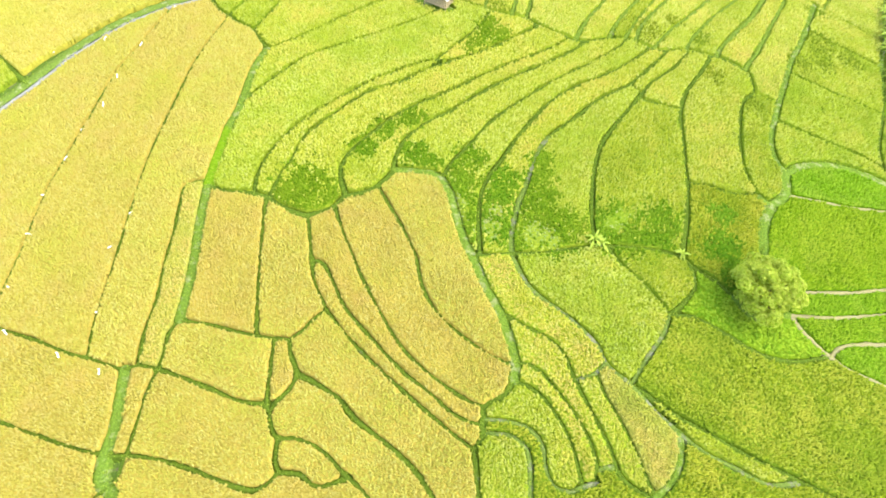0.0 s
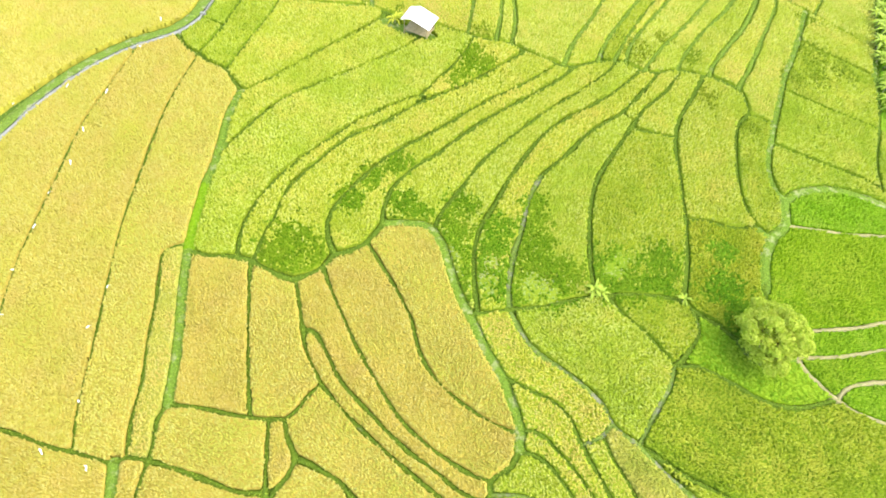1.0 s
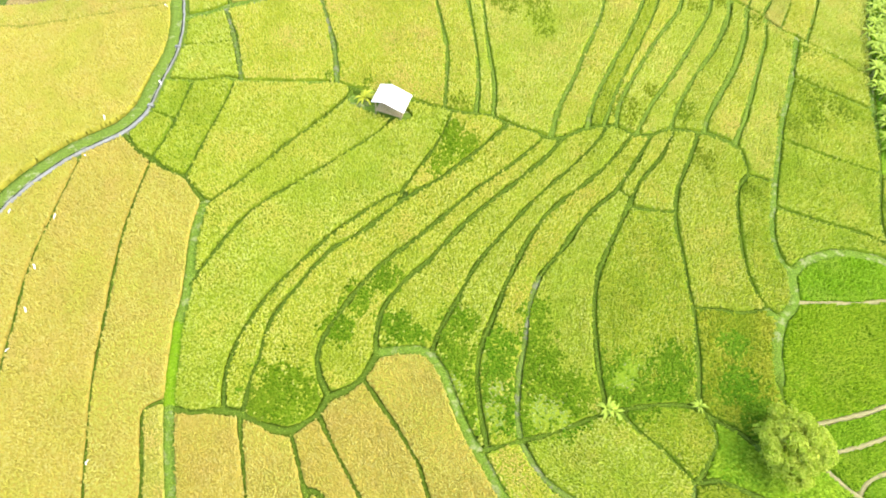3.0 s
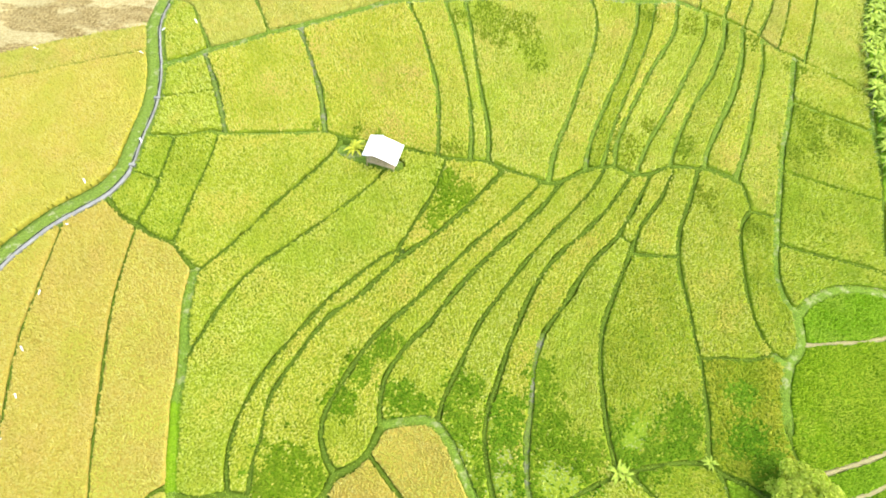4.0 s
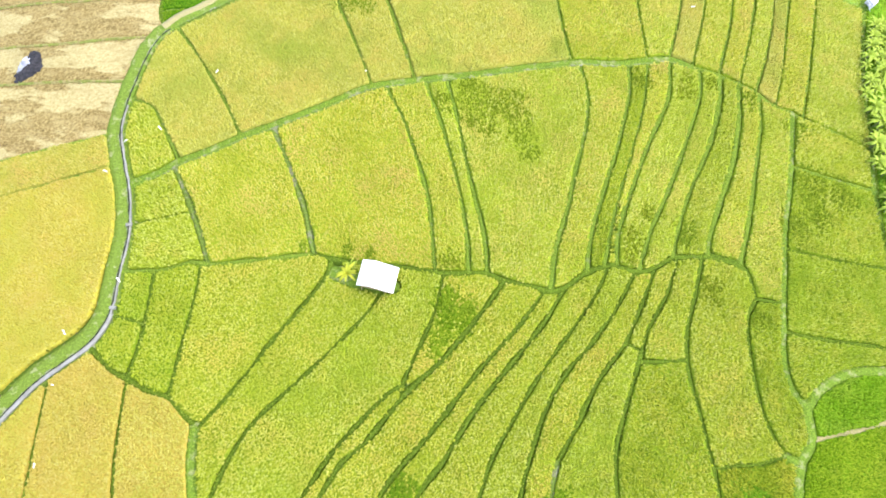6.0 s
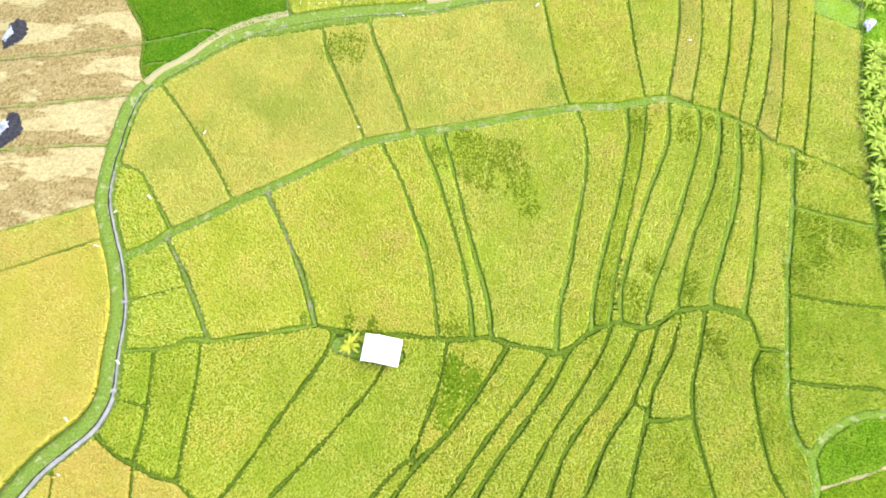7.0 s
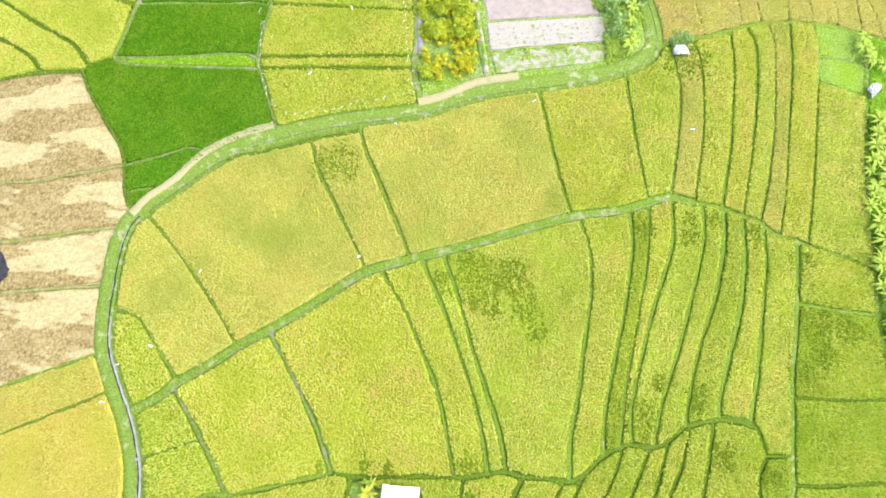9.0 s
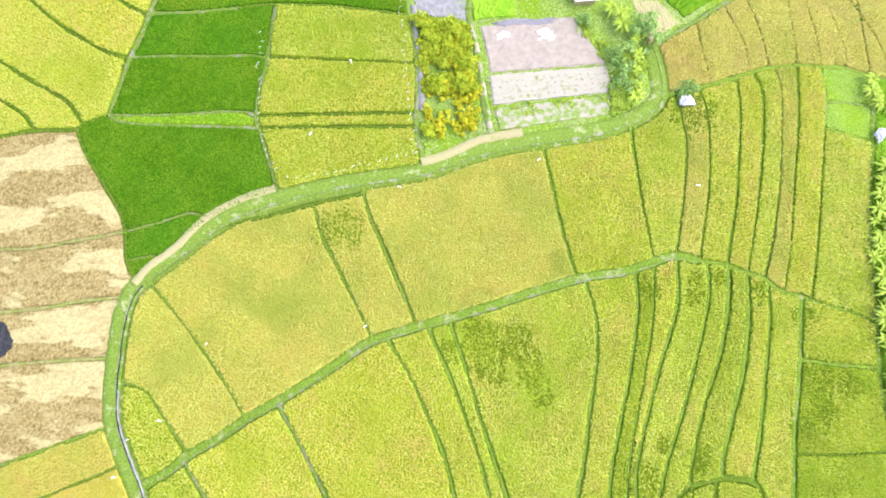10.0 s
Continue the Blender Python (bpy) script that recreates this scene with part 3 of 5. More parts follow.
bund("turfed", 0.57, (44.46, 81.04), (43.19, 77.85), (39.90, 72.80), (36.50, 68.90), (33.70, 65.19), (31.57, 61.68))
bund("turfed", 0.57, (46.23, 79.53), (44.60, 75.42), (41.80, 70.50), (38.40, 66.00), (36.16, 62.94), (35.17, 61.02))
bund("turfed", 0.57, (48.13, 78.09), (46.89, 74.51), (44.20, 69.60), (40.90, 63.70), (38.20, 59.41))
bund("turfed", 0.45, (51.34, 75.27), (52.33, 74.47), (54.08, 73.29), (56.98, 71.24), (59.16, 69.30))
bund("turfed", 0.45, (48.37, 69.06), (52.10, 67.20), (57.34, 64.85))
bund("bund", 0.28, (43.80, 60.40), (48.60, 58.40), (54.50, 56.40), (58.40, 55.20))
bund("turfed", 0.22, (-20.00, 76.10), (-16.50, 76.00), (-13.30, 76.00))
bund("bund", 0.39, (-17.38, 70.82), (-18.04, 68.16), (-19.12, 64.61), (-20.25, 62.17), (-20.66, 61.27))
bund("bund", 0.39, (-13.00, 70.38), (-13.98, 67.12), (-15.50, 63.30), (-16.64, 60.22), (-17.24, 58.72))
bund("turfed", 0.22, (-22.40, 67.70), (-20.40, 66.80), (-18.70, 65.80))
bund("turfed", 0.34, (-42.80, 83.00), (-37.90, 82.80), (-34.20, 82.60), (-30.60, 82.60), (-26.40, 82.80), (-20.10, 83.10))
bund("turfed", 0.34, (-41.30, 86.80), (-38.40, 86.90), (-34.70, 86.90), (-30.90, 87.00), (-26.70, 87.00), (-20.30, 87.00))
bund("bund", 0.45, (-52.90, 59.50), (-46.70, 55.70), (-44.30, 54.20), (-42.00, 52.20), (-39.80, 50.30))
bund("turfed", 0.39, (-19.20, 91.30), (-16.40, 89.30), (-15.40, 86.60), (-14.67, 84.10), (-14.05, 81.81))
bund("turfed", 0.39, (-13.40, 100.10), (-11.40, 95.50), (-9.80, 91.00), (-8.60, 87.10), (-7.70, 83.19))
bund("turfed", 0.39, (5.17, 101.61), (4.90, 97.99), (5.30, 95.40), (5.80, 91.50), (6.17, 88.39), (6.46, 86.32))
bund("turfed", 0.39, (10.70, 102.50), (10.20, 99.30), (10.50, 94.70), (10.70, 91.00), (11.00, 86.10))
bund("bund", 0.34, (-5.90, 102.70), (-2.80, 102.50), (0.60, 101.90), (4.87, 101.61), (7.78, 101.25), (10.40, 100.90))
bund("turfed", 0.39, (30.20, 100.50), (29.50, 95.90), (28.80, 91.60), (28.46, 88.53), (28.19, 85.14))
bund("turfed", 0.39, (40.40, 99.60), (39.10, 94.70), (38.00, 90.40), (37.18, 86.28), (36.68, 84.02))
bund("turfed", 0.34, (46.70, 100.80), (46.30, 97.90), (45.40, 94.70), (43.00, 90.10), (41.10, 86.83), (39.27, 83.93))
bund("turfed", 0.34, (49.50, 100.70), (49.60, 98.30), (48.00, 93.90), (45.70, 89.20), (43.00, 84.85), (41.70, 82.60))
bund("turfed", 0.39, (54.80, 100.60), (53.30, 96.50), (50.80, 91.70), (47.90, 86.50), (45.39, 82.74), (44.16, 80.64))
bund("turfed", 0.34, (56.90, 100.60), (57.20, 98.60), (56.10, 95.70), (52.80, 89.70), (49.30, 84.10), (46.13, 79.33))
bund("turfed", 0.34, (59.86, 100.39), (59.78, 98.20), (57.70, 93.80), (54.10, 87.20), (50.50, 81.71), (47.92, 78.41))
bund("turfed", 0.34, (63.02, 99.87), (60.40, 94.42), (56.20, 87.30), (52.60, 81.00), (49.58, 76.30))
bund("turfed", 0.34, (66.11, 98.91), (64.89, 95.40), (62.82, 91.79), (59.20, 85.70), (55.80, 80.00), (52.33, 74.47))
bund("turfed", 0.60, (44.70, 101.10), (48.70, 100.70), (51.60, 100.60), (56.30, 100.60), (59.38, 100.50), (63.02, 99.87), (66.71, 98.71), (69.07, 98.01), (71.80, 96.40), (74.80, 94.50), (78.30, 92.00), (85.30, 86.90))
bund("path", 0.50, (46.30, 106.60), (47.60, 107.00), (49.80, 107.60), (52.30, 108.20), (55.90, 109.10), (60.60, 110.40), (69.90, 113.00), (91.50, 119.20))
bund("bund", 0.18, (53.20, 108.40), (52.20, 104.10), (51.60, 100.60))
bund("bund", 0.18, (57.60, 109.60), (57.80, 105.10), (57.60, 103.30), (56.60, 100.60))
bund("bund", 0.18, (61.00, 110.50), (60.50, 104.80), (59.38, 100.50))
bund("bund", 0.18, (67.70, 112.30), (66.50, 108.80), (64.46, 102.99), (63.02, 99.87))
bund("bund", 0.18, (69.80, 112.90), (68.80, 108.30), (67.49, 102.20), (66.21, 99.01))
bund("bund", 0.18, (74.00, 124.40), (71.60, 107.70), (70.70, 100.70), (69.48, 97.80))
bund("bund", 0.18, (75.60, 106.40), (73.60, 99.90), (72.50, 96.20))
bund("bund", 0.18, (74.30, 106.60), (75.30, 100.10), (74.60, 94.70))
bund("path", 0.31, (64.70, 94.72), (69.00, 93.20), (70.80, 92.30))
bund("turfed", 0.39, (62.82, 91.79), (65.51, 90.16), (68.40, 88.40))
bund("path", 0.44, (66.11, 98.71), (64.70, 94.72), (62.72, 91.59))
bund("lane", 0.75, (72.40, 96.20), (70.80, 92.30), (68.40, 88.40), (65.60, 83.70), (63.30, 79.60), (61.50, 75.40), (60.07, 71.27), (57.54, 65.55), (55.90, 59.60))
bund("path", 0.56, (8.00, 145.00), (-3.90, 130.90), (-7.00, 127.10), (-9.80, 124.00), (-13.06, 119.20))
bund("bund", 0.45, (-13.06, 119.20), (-15.99, 119.27), (-16.81, 118.86), (-21.40, 120.60), (-25.40, 121.50), (-29.50, 122.10), (-41.50, 124.10))
bund("bund", 0.39, (-26.00, 150.10), (-18.10, 136.10), (-15.60, 131.70), (-13.20, 128.60), (-10.70, 125.90), (-9.20, 125.00))
bund("bund", 0.39, (-21.60, 150.20), (-8.70, 132.50), (-7.30, 130.60), (-5.90, 129.00))
bund("bund", 0.39, (-36.20, 145.30), (-25.10, 132.30), (-23.00, 129.80), (-20.60, 126.70), (-17.15, 122.58), (-15.99, 119.27))
bund("bund", 0.39, (-38.30, 141.80), (-26.40, 127.90), (-24.30, 125.50), (-22.30, 123.10), (-21.40, 120.60))
bund("path", 0.40, (-5.80, 129.20), (-0.30, 127.40), (4.00, 126.40))
bund("bund", 0.39, (4.00, 126.40), (7.90, 125.50), (10.70, 124.50), (14.80, 122.90), (21.90, 119.30))
bund("path", 0.40, (-9.20, 125.00), (-4.80, 123.60), (1.10, 121.40), (3.50, 120.60), (5.20, 119.60))
bund("bund", 0.39, (5.20, 119.60), (9.30, 117.90), (15.00, 115.50), (20.51, 113.20))
bund("path", 0.40, (-13.06, 119.20), (-6.60, 116.70), (0.50, 114.40), (2.20, 113.20))
bund("bund", 0.39, (2.20, 113.20), (8.40, 111.10), (18.60, 107.66))
bund("path", 0.40, (-13.06, 119.20), (-11.84, 117.81), (-6.90, 115.50), (-1.10, 113.10), (2.10, 111.70))
bund("bund", 0.39, (2.10, 111.70), (8.00, 109.70), (18.11, 106.16))
bund("path", 0.44, (8.20, 125.40), (6.60, 122.30), (5.20, 119.00), (3.50, 116.00), (2.20, 112.90), (2.20, 110.80), (2.10, 107.40), (2.09, 103.49))
bund("path", 0.62, (25.80, 139.60), (22.40, 121.80), (21.39, 116.90), (20.41, 112.70), (19.11, 108.86), (18.11, 106.36), (17.30, 101.40))
bund("bund", 0.39, (-16.81, 118.86), (-16.37, 115.77), (-15.20, 111.20), (-14.32, 108.23), (-14.25, 105.56), (-14.82, 102.62), (-14.40, 99.70))
bund("path", 0.30, (-14.25, 105.56), (-10.71, 105.21), (-7.00, 105.00), (-5.20, 102.90))
bund("path", 0.28, (-14.7, 102.4), (-13.4, 102.3), (-11.9, 101.9))
bund("strawy", 0.28, (-42.20, 112.00), (-31.40, 109.40), (-27.60, 108.50), (-24.00, 107.30), (-19.10, 106.40), (-14.25, 105.56))
bund("strawy", 0.28, (-42.30, 105.20), (-32.50, 102.80), (-27.10, 101.40), (-22.90, 100.50), (-18.20, 99.50), (-15.60, 98.70))
bund("strawy", 0.28, (-42.20, 99.90), (-33.60, 97.50), (-28.20, 96.10), (-24.20, 95.00), (-18.40, 93.30))
bund("path", 0.75, (38.20, 134.60), (29.50, 119.40), (28.40, 117.50), (27.20, 111.20), (25.90, 105.90), (25.30, 101.20))
bund("lane", 1.60, (-0.77, 66.66), (0.50, 65.80), (2.60, 64.70), (4.10, 64.30))
bund("edge", 0.50, (-37.5, 6.2), (47.5, 8.8), (55.0, 37.5), (58.8, 56.2), (65.0, 68.8), (77.5, 85.0), (90.0, 102.5), (92.5, 118.8), (50.0, 130.0), (25.0, 140.0), (-15.0, 150.0), (-37.5, 143.8), (-42.5, 106.2), (-41.2, 87.5), (-52.5, 65.0), (-50.0, 50.0), (-37.5, 25.0), (-37.5, 6.2))

# ---- ground ----
G = 0.2
X0, Y0 = -54.0, 4.0
NX, NY = int(150 / G), int(150 / G)


def ground():
    """One sheet: a fine middle under the paddies, then ever wider rings to the horizon."""
    xs = np.concatenate([[-3000, -900, -300, -120], np.arange(-60, 101, 2.0), [160, 350, 900, 3000]])
    ys = np.concatenate([[-3000, -900, -300, -60], np.arange(0, 161, 2.0), [220, 400, 900, 3000]])
    gx, gy = np.meshgrid(xs, ys)
    z = height(gx, gy) - 0.42
    n, k = gx.shape
    verts = np.stack([gx, gy, z], -1).reshape(-1, 3)
    faces = [(i * k + j, i * k + j + 1, (i + 1) * k + j + 1, (i + 1) * k + j) for i in range(n - 1) for j in range(k - 1)]
    tagged(mesh_object("ground", verts, faces, SOIL, None, True), "damp dark earth with thin grass under the paddies", "ground", "", "structure")


ground()

# ---- paddies ----


def edge_distance():
    """How far each node of the plan grid lies from the nearest edge of a bund."""
    far = np.full((NY, NX), 1.8)
    r = 2.0
    for kind, width, c in LINES:
        fine = np.vstack([np.linspace(a, b, 5, endpoint=False) for a, b in zip(c[:-1], c[1:])] + [c[-1:]])
        reach = r + width / 2
        k = int(reach / G) + 1
        for s, (x, y) in enumerate(fine):
            # overhanging crop and weeds make the bund's edge wander
            w = width * (1 + (0.2 * math.sin(0.041 * s + x) + 0.2 * math.sin(0.013 * s + 3 * c[0, 0]) + 0.12 * math.sin(0.17 * s)) * (kind in ("bund", "path", "dry", "turfed", "strawy")))
            i, j = int(round((x - X0) / G)), int(round((y - Y0) / G))
            i0, i1, j0, j1 = max(i - k, 0), min(i + k + 1, NX), max(j - k, 0), min(j + k + 1, NY)
            if i0 >= i1 or j0 >= j1:
                continue
            gx = X0 + G * np.arange(i0, i1) - x
            gy = Y0 + G * np.arange(j0, j1) - y
            d = np.sqrt(gx[None, :] ** 2 + gy[:, None] ** 2) - w / 2
            np.minimum(far[j0:j1, i0:i1], d, out=far[j0:j1, i0:i1])
    return far


def flood(free):
    """Numbers the patches that the bunds part from one another."""
    flat = free.ravel().tolist()
    label = [0] * len(flat)
    count = 0
    for start in range(0, len(flat), 3):
        if not flat[start] or label[start]:
            continue
        count += 1
        label[start] = count
        stack = [start]
        while stack:
            p = stack.pop()
            i = p % NX
            for q, ok in ((p - 1, i > 0), (p + 1, i < NX - 1), (p - NX, p >= NX), (p + NX, p < NX * (NY - 1))):
                if ok and flat[q] and not label[q]:
                    label[q] = count
                    stack.append(q)
    return np.array(label).reshape(NY, NX), count


FAR = edge_distance()
PATCH, COUNT = flood(FAR > 0.04)
GY, GX = np.gradient(FAR, G)
CROP_OF = {}


def sow(crop, *points):
    """Says what grows in the patches at these plan points."""
    for x, y in points:
        k = PATCH[int(round((y - Y0) / G)), int(round((x - X0) / G))]
        if k:
            CROP_OF[int(k)] = crop


LOOKS = {
    # crop: height over the bund, row gap, hill radius, how uneven, label
    "gold": (0.46, 0.185, 0.12, 0.04, "ripe golden rice standing in a terraced paddy"),
    "yellow": (0.46, 0.185, 0.12, 0.04, "yellowing ripe rice standing in a large paddy"),
    "straw": (0.44, 0.185, 0.12, 0.04, "straw-coloured ripening rice in a paddy"),
    "lime": (0.45, 0.19, 0.122, 0.045, "half-ripe yellow-green rice in a terraced paddy"),
    "pale": (0.45, 0.19, 0.122, 0.045, "pale yellow-green ripening rice in a paddy"),
    "green": (0.43, 0.19, 0.122, 0.045, "green rice in planted rows in a terraced paddy"),
    "olive": (0.42, 0.2, 0.13, 0.05, "deep green rice with a few yellow ears"),
    "jade": (0.33, 0.2, 0.13, 0.04, "deep green rice with lighter yellow-green patches"),
    "emerald": (0.26, 0.2, 0.112, 0.03, "young dark green rice in a levelled paddy"),
    "weed": (0.2, 0.2, 0.15, 0.08, "uneven green weeds and grass on a fallow terrace"),
    "lane": (0.02, 0.2, 0.13, 0.03, "short bright green grass on a small plot"),
    "turf": (-0.14, 0.2, 0.13, 0.03, "rough grass between the garden beds"),
    "tan": (0.36, 0.185, 0.12, 0.04, "thin pale ripening rice in a terrace strip"),
    "stubble": (-0.05, 0.24, 0.06, 0.02, "harvested stubble plot with brown and straw patches"),
}
WEED_SPOTS = []
THIN_SPOTS = []
FALLOW_SPOTS = []


def weeds_at(*spots):
    """Spots where weeds have come up among the rice: x, y, radius."""
    WEED_SPOTS.extend(spots)


def fallow_at(*spots):
    """Spots where no rice came up and dry pale grass stands: x, y, radius."""
    FALLOW_SPOTS.extend(spots)


def thin_at(*spots):
    """Spots where the rice stands thin, dark and green: x, y, radius."""
    THIN_SPOTS.extend(spots)


def tri_mesh(name, verts, tri, mat, parent):
    me = bpy.data.meshes.new(name)
    me.vertices.add(len(verts))
    me.vertices.foreach_set("co", verts.astype(np.float32).ravel())
    me.loops.add(tri.size)
    me.loops.foreach_set("vertex_index", tri.astype(np.int32).ravel())
    me.polygons.add(len(tri))
    me.polygons.foreach_set("loop_start", np.arange(0, tri.size, 3, dtype=np.int32))
    me.update(calc_edges=True)
    me.materials.append(mat)
    ob = new(name, me)
    ob.parent = parent
    return ob


def hills(x, y, z, radius, rise, sway, along=(1, 0), sides=4):
    """Tufts of rice: a ragged cone of drooping leaves and ears for each planted hill."""
    n = len(x)
    turn = rng.random(n) * 6.283
    verts = np.zeros((n, sides + 1, 3))
    for k in range(sides):
        a = turn + 6.283 * k / sides + rng.uniform(-0.35, 0.35, n)
        r = radius * rng.uniform(0.65, 1.35, n)
        lo, la = r * np.cos(a) * 1.15, r * np.sin(a) * 0.85
        verts[:, k] = np.stack([x + lo * along[0] - la * along[1], y + lo * along[1] + la * along[0], z + rise * rng.uniform(-0.1, 0.25, n)], 1)
    verts[:, sides] = np.stack([x + rng.normal(0, sway, n), y + rng.normal(0, sway, n), z + rise * rng.uniform(0.75, 1.25, n)], 1)
    first = np.arange(n)[:, None] * (sides + 1)
    tri = np.concatenate([np.stack([first[:, 0] + k, first[:, 0] + (k + 1) % sides, first[:, 0] + sides], 1) for k in range(sides)])
    return verts.reshape(-1, 3), tri


def stalk_layer(own, i0, j0, up, parent, mat):
    """The dense stalks under the ears: a closed, slightly uneven body that follows the bunds."""
    quad = own[:-1, :-1] & own[1:, :-1] & own[:-1, 1:] & own[1:, 1:]
    pad = np.pad(quad, 1)
    used = pad[:-1, :-1] | pad[1:, :-1] | pad[:-1, 1:] | pad[1:, 1:]
    rim = used & ~(pad[:-1, :-1] & pad[1:, :-1] & pad[:-1, 1:] & pad[1:, 1:])
    jj, ii = np.nonzero(used)
    index = np.full(own.shape, -1)
    index[jj, ii] = np.arange(len(jj))
    x, y = X0 + G * (ii + i0), Y0 + G * (jj + j0)
    f, gx, gy = FAR[jj + j0, ii + i0], GX[jj + j0, ii + i0], GY[jj + j0, ii + i0]
    g = np.hypot(gx, gy) + 1e-6
    on_rim = rim[jj, ii]
    move = np.where(on_rim, np.clip(f - 0.02 + rng.normal(0, 0.03, len(f)), -0.25, 0.45), 0)
    x, y = x - gx / g * move, y - gy / g * move
    verts = np.stack([x, y, height(x, y) + up + rng.normal(0, 0.02, len(f))], 1)
    qj, qi = np.nonzero(quad)
    a, b, c, d = index[qj, qi], index[qj, qi + 1], index[qj + 1, qi + 1], index[qj + 1, qi]
    tri = np.concatenate([np.stack([a, b, c], 1), np.stack([a, c, d], 1)])
    edges = np.concatenate([np.stack([a, b], 1), np.stack([b, c], 1), np.stack([c, d], 1), np.stack([d, a], 1)])
    key = np.sort(edges, 1)
    code = key[:, 0].astype(np.int64) * len(verts) + key[:, 1]
    _, first, times = np.unique(code, return_index=True, return_counts=True)
    rims = edges[first[times == 1]]
    low = np.full(len(verts), -1)
    ring = np.unique(rims)
    low[ring] = len(verts) + np.arange(len(ring))
    foot = verts[ring].copy()
    foot[:, 2] = height(foot[:, 0], foot[:, 1]) - 0.6
    verts = np.concatenate([verts, foot])
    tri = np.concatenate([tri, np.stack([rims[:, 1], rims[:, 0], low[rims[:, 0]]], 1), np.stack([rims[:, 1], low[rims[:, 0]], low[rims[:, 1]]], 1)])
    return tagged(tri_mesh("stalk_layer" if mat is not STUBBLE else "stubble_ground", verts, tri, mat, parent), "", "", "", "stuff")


def paddy(k, crop):
    js, is_ = np.nonzero(PATCH == k)
    if len(js) < 40:
        return
    j0, i0 = max(js.min() - 1, 0), max(is_.min() - 1, 0)
    own = PATCH[j0:js.max() + 2, i0:is_.max() + 2] == k
    up, gap, radius, uneven, label = LOOKS[crop]
    name, cat = ("stubble_plot", "stubble field") if crop == "stubble" else ("weed_plot", "grass plot") if crop in ("weed", "lane", "turf") else ("rice_paddy", "rice paddy")
    thing = tagged(new(name), label, cat, cat + " plots")
    rise = 0.1 if crop in ("stubble", "lane", "turf") else 0.2 if crop in ("weed", "emerald") else 0.3
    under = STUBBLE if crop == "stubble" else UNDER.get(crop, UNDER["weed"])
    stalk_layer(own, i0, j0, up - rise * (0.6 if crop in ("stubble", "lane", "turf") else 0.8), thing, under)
    # planted rows along the plot's long side
    x, y = X0 + G * is_, Y0 + G * js
    mx, my = x.mean(), y.mean()
    w, v = np.linalg.eigh(np.cov(np.stack([x, y])))
    ax = v[:, 1]
    u, s = (x - mx) * ax[0] + (y - my) * ax[1], -(x - mx) * ax[1] + (y - my) * ax[0]
    gu, gs = np.meshgrid(np.arange(u.min(), u.max(), gap * 0.8), np.arange(s.min(), s.max(), gap))
    gu = (gu + rng.normal(0, 0.06, gu.shape)).ravel()
    gs = (gs + rng.normal(0, 0.022 if crop == "emerald" else 0.055, gs.shape)).ravel()
    if crop == "weed":
        gu, gs = gu + rng.uniform(-0.15, 0.15, gu.shape), gs + rng.uniform(-0.15, 0.15, gs.shape)
    px, py = mx + gu * ax[0] - gs * ax[1], my + gu * ax[1] + gs * ax[0]
    ci, cj = np.clip(np.round((px - X0) / G).astype(int), 0, NX - 1), np.clip(np.round((py - Y0) / G).astype(int), 0, NY - 1)
    keep = (PATCH[cj, ci] == k) & (FAR[cj, ci] > 0.05) & (rng.random(len(px)) < (0.96 if crop != "weed" else 0.9))
    px, py = px[keep], py[keep]
    base = height(px, py) + up - rise * 0.8
    slow = 0.05 * np.sin(px * 0.7 + k) * np.sin(py * 0.6 + 2 * k)
    base = base + slow + rng.normal(0, uneven, len(px))
    wild = np.zeros(len(px), bool)
    thin = np.zeros(len(px), bool)
    bare = np.zeros(len(px), bool)
    if crop not in ("weed", "stubble", "emerald", "lane", "turf", "gold", "tan"):
        ragged = (np.sin(1.1 * px + 2.3 * py) + np.sin(2.9 * px - 1.7 * py + 1) + np.sin(4.7 * px + 3.9 * py) + np.sin(3.1 * py - 5.3 * px + 2)) * 0.17
        def share(spots, reach):
            """How likely each hill is overgrown: full in a spot's middle, fading out past its rim."""
            near = np.full(len(px), 9.0)
            for wx, wy, wr in spots:
                np.minimum(near, np.hypot(px - wx, py - wy) / wr, out=near)
            return np.clip((reach - near - 0.7 * ragged) / 0.8, 0, 0.94)
        dice = rng.random(len(px))
        wild = dice < share(WEED_SPOTS, 1.45)
        thin = dice < 0.75 * share(THIN_SPOTS, 1.5)
        bare = rng.random(len(px)) < share(FALLOW_SPOTS, 1.4)
        wild &= ~bare
        thin &= ~bare
    thin &= ~wild
    tame = ~wild & ~thin & ~bare
    names = {"stubble": "stubble_cover", "weed": "weed_cover", "lane": "turf", "turf": "turf"}
    verts, tri = hills(px[tame], py[tame], base[tame], radius, rise, 0.06, ax)
    tagged(tri_mesh(names.get(crop, "rice_crop"), verts, tri, CROPS.get(crop, STUBBLE), thing), "", "", "", "stuff")
    if bare.sum() > 5:
        verts, tri = hills(px[bare], py[bare], base[bare] - 0.12, radius, rise * 0.6, 0.08)
        tagged(tri_mesh("fallow_grass", verts, tri, CROPS["fallow"], thing), "pale dry grass where no rice came up", "", "", "stuff")
    if thin.sum() > 5:
        verts, tri = hills(px[thin], py[thin], base[thin] - 0.01, radius * 1.05, rise, 0.06, ax)
        tagged(tri_mesh("thin_crop", verts, tri, CROPS["thin"], thing), "thin dark patch in the standing rice", "", "", "stuff")
    if wild.sum() > 5:
        verts, tri = hills(px[wild], py[wild], base[wild] - 0.03, radius * 1.25, rise, 0.08)
        tagged(tri_mesh("weed_cover", verts, tri, CROPS["rank"], thing), "dark green weeds among the rice", "", "", "stuff")


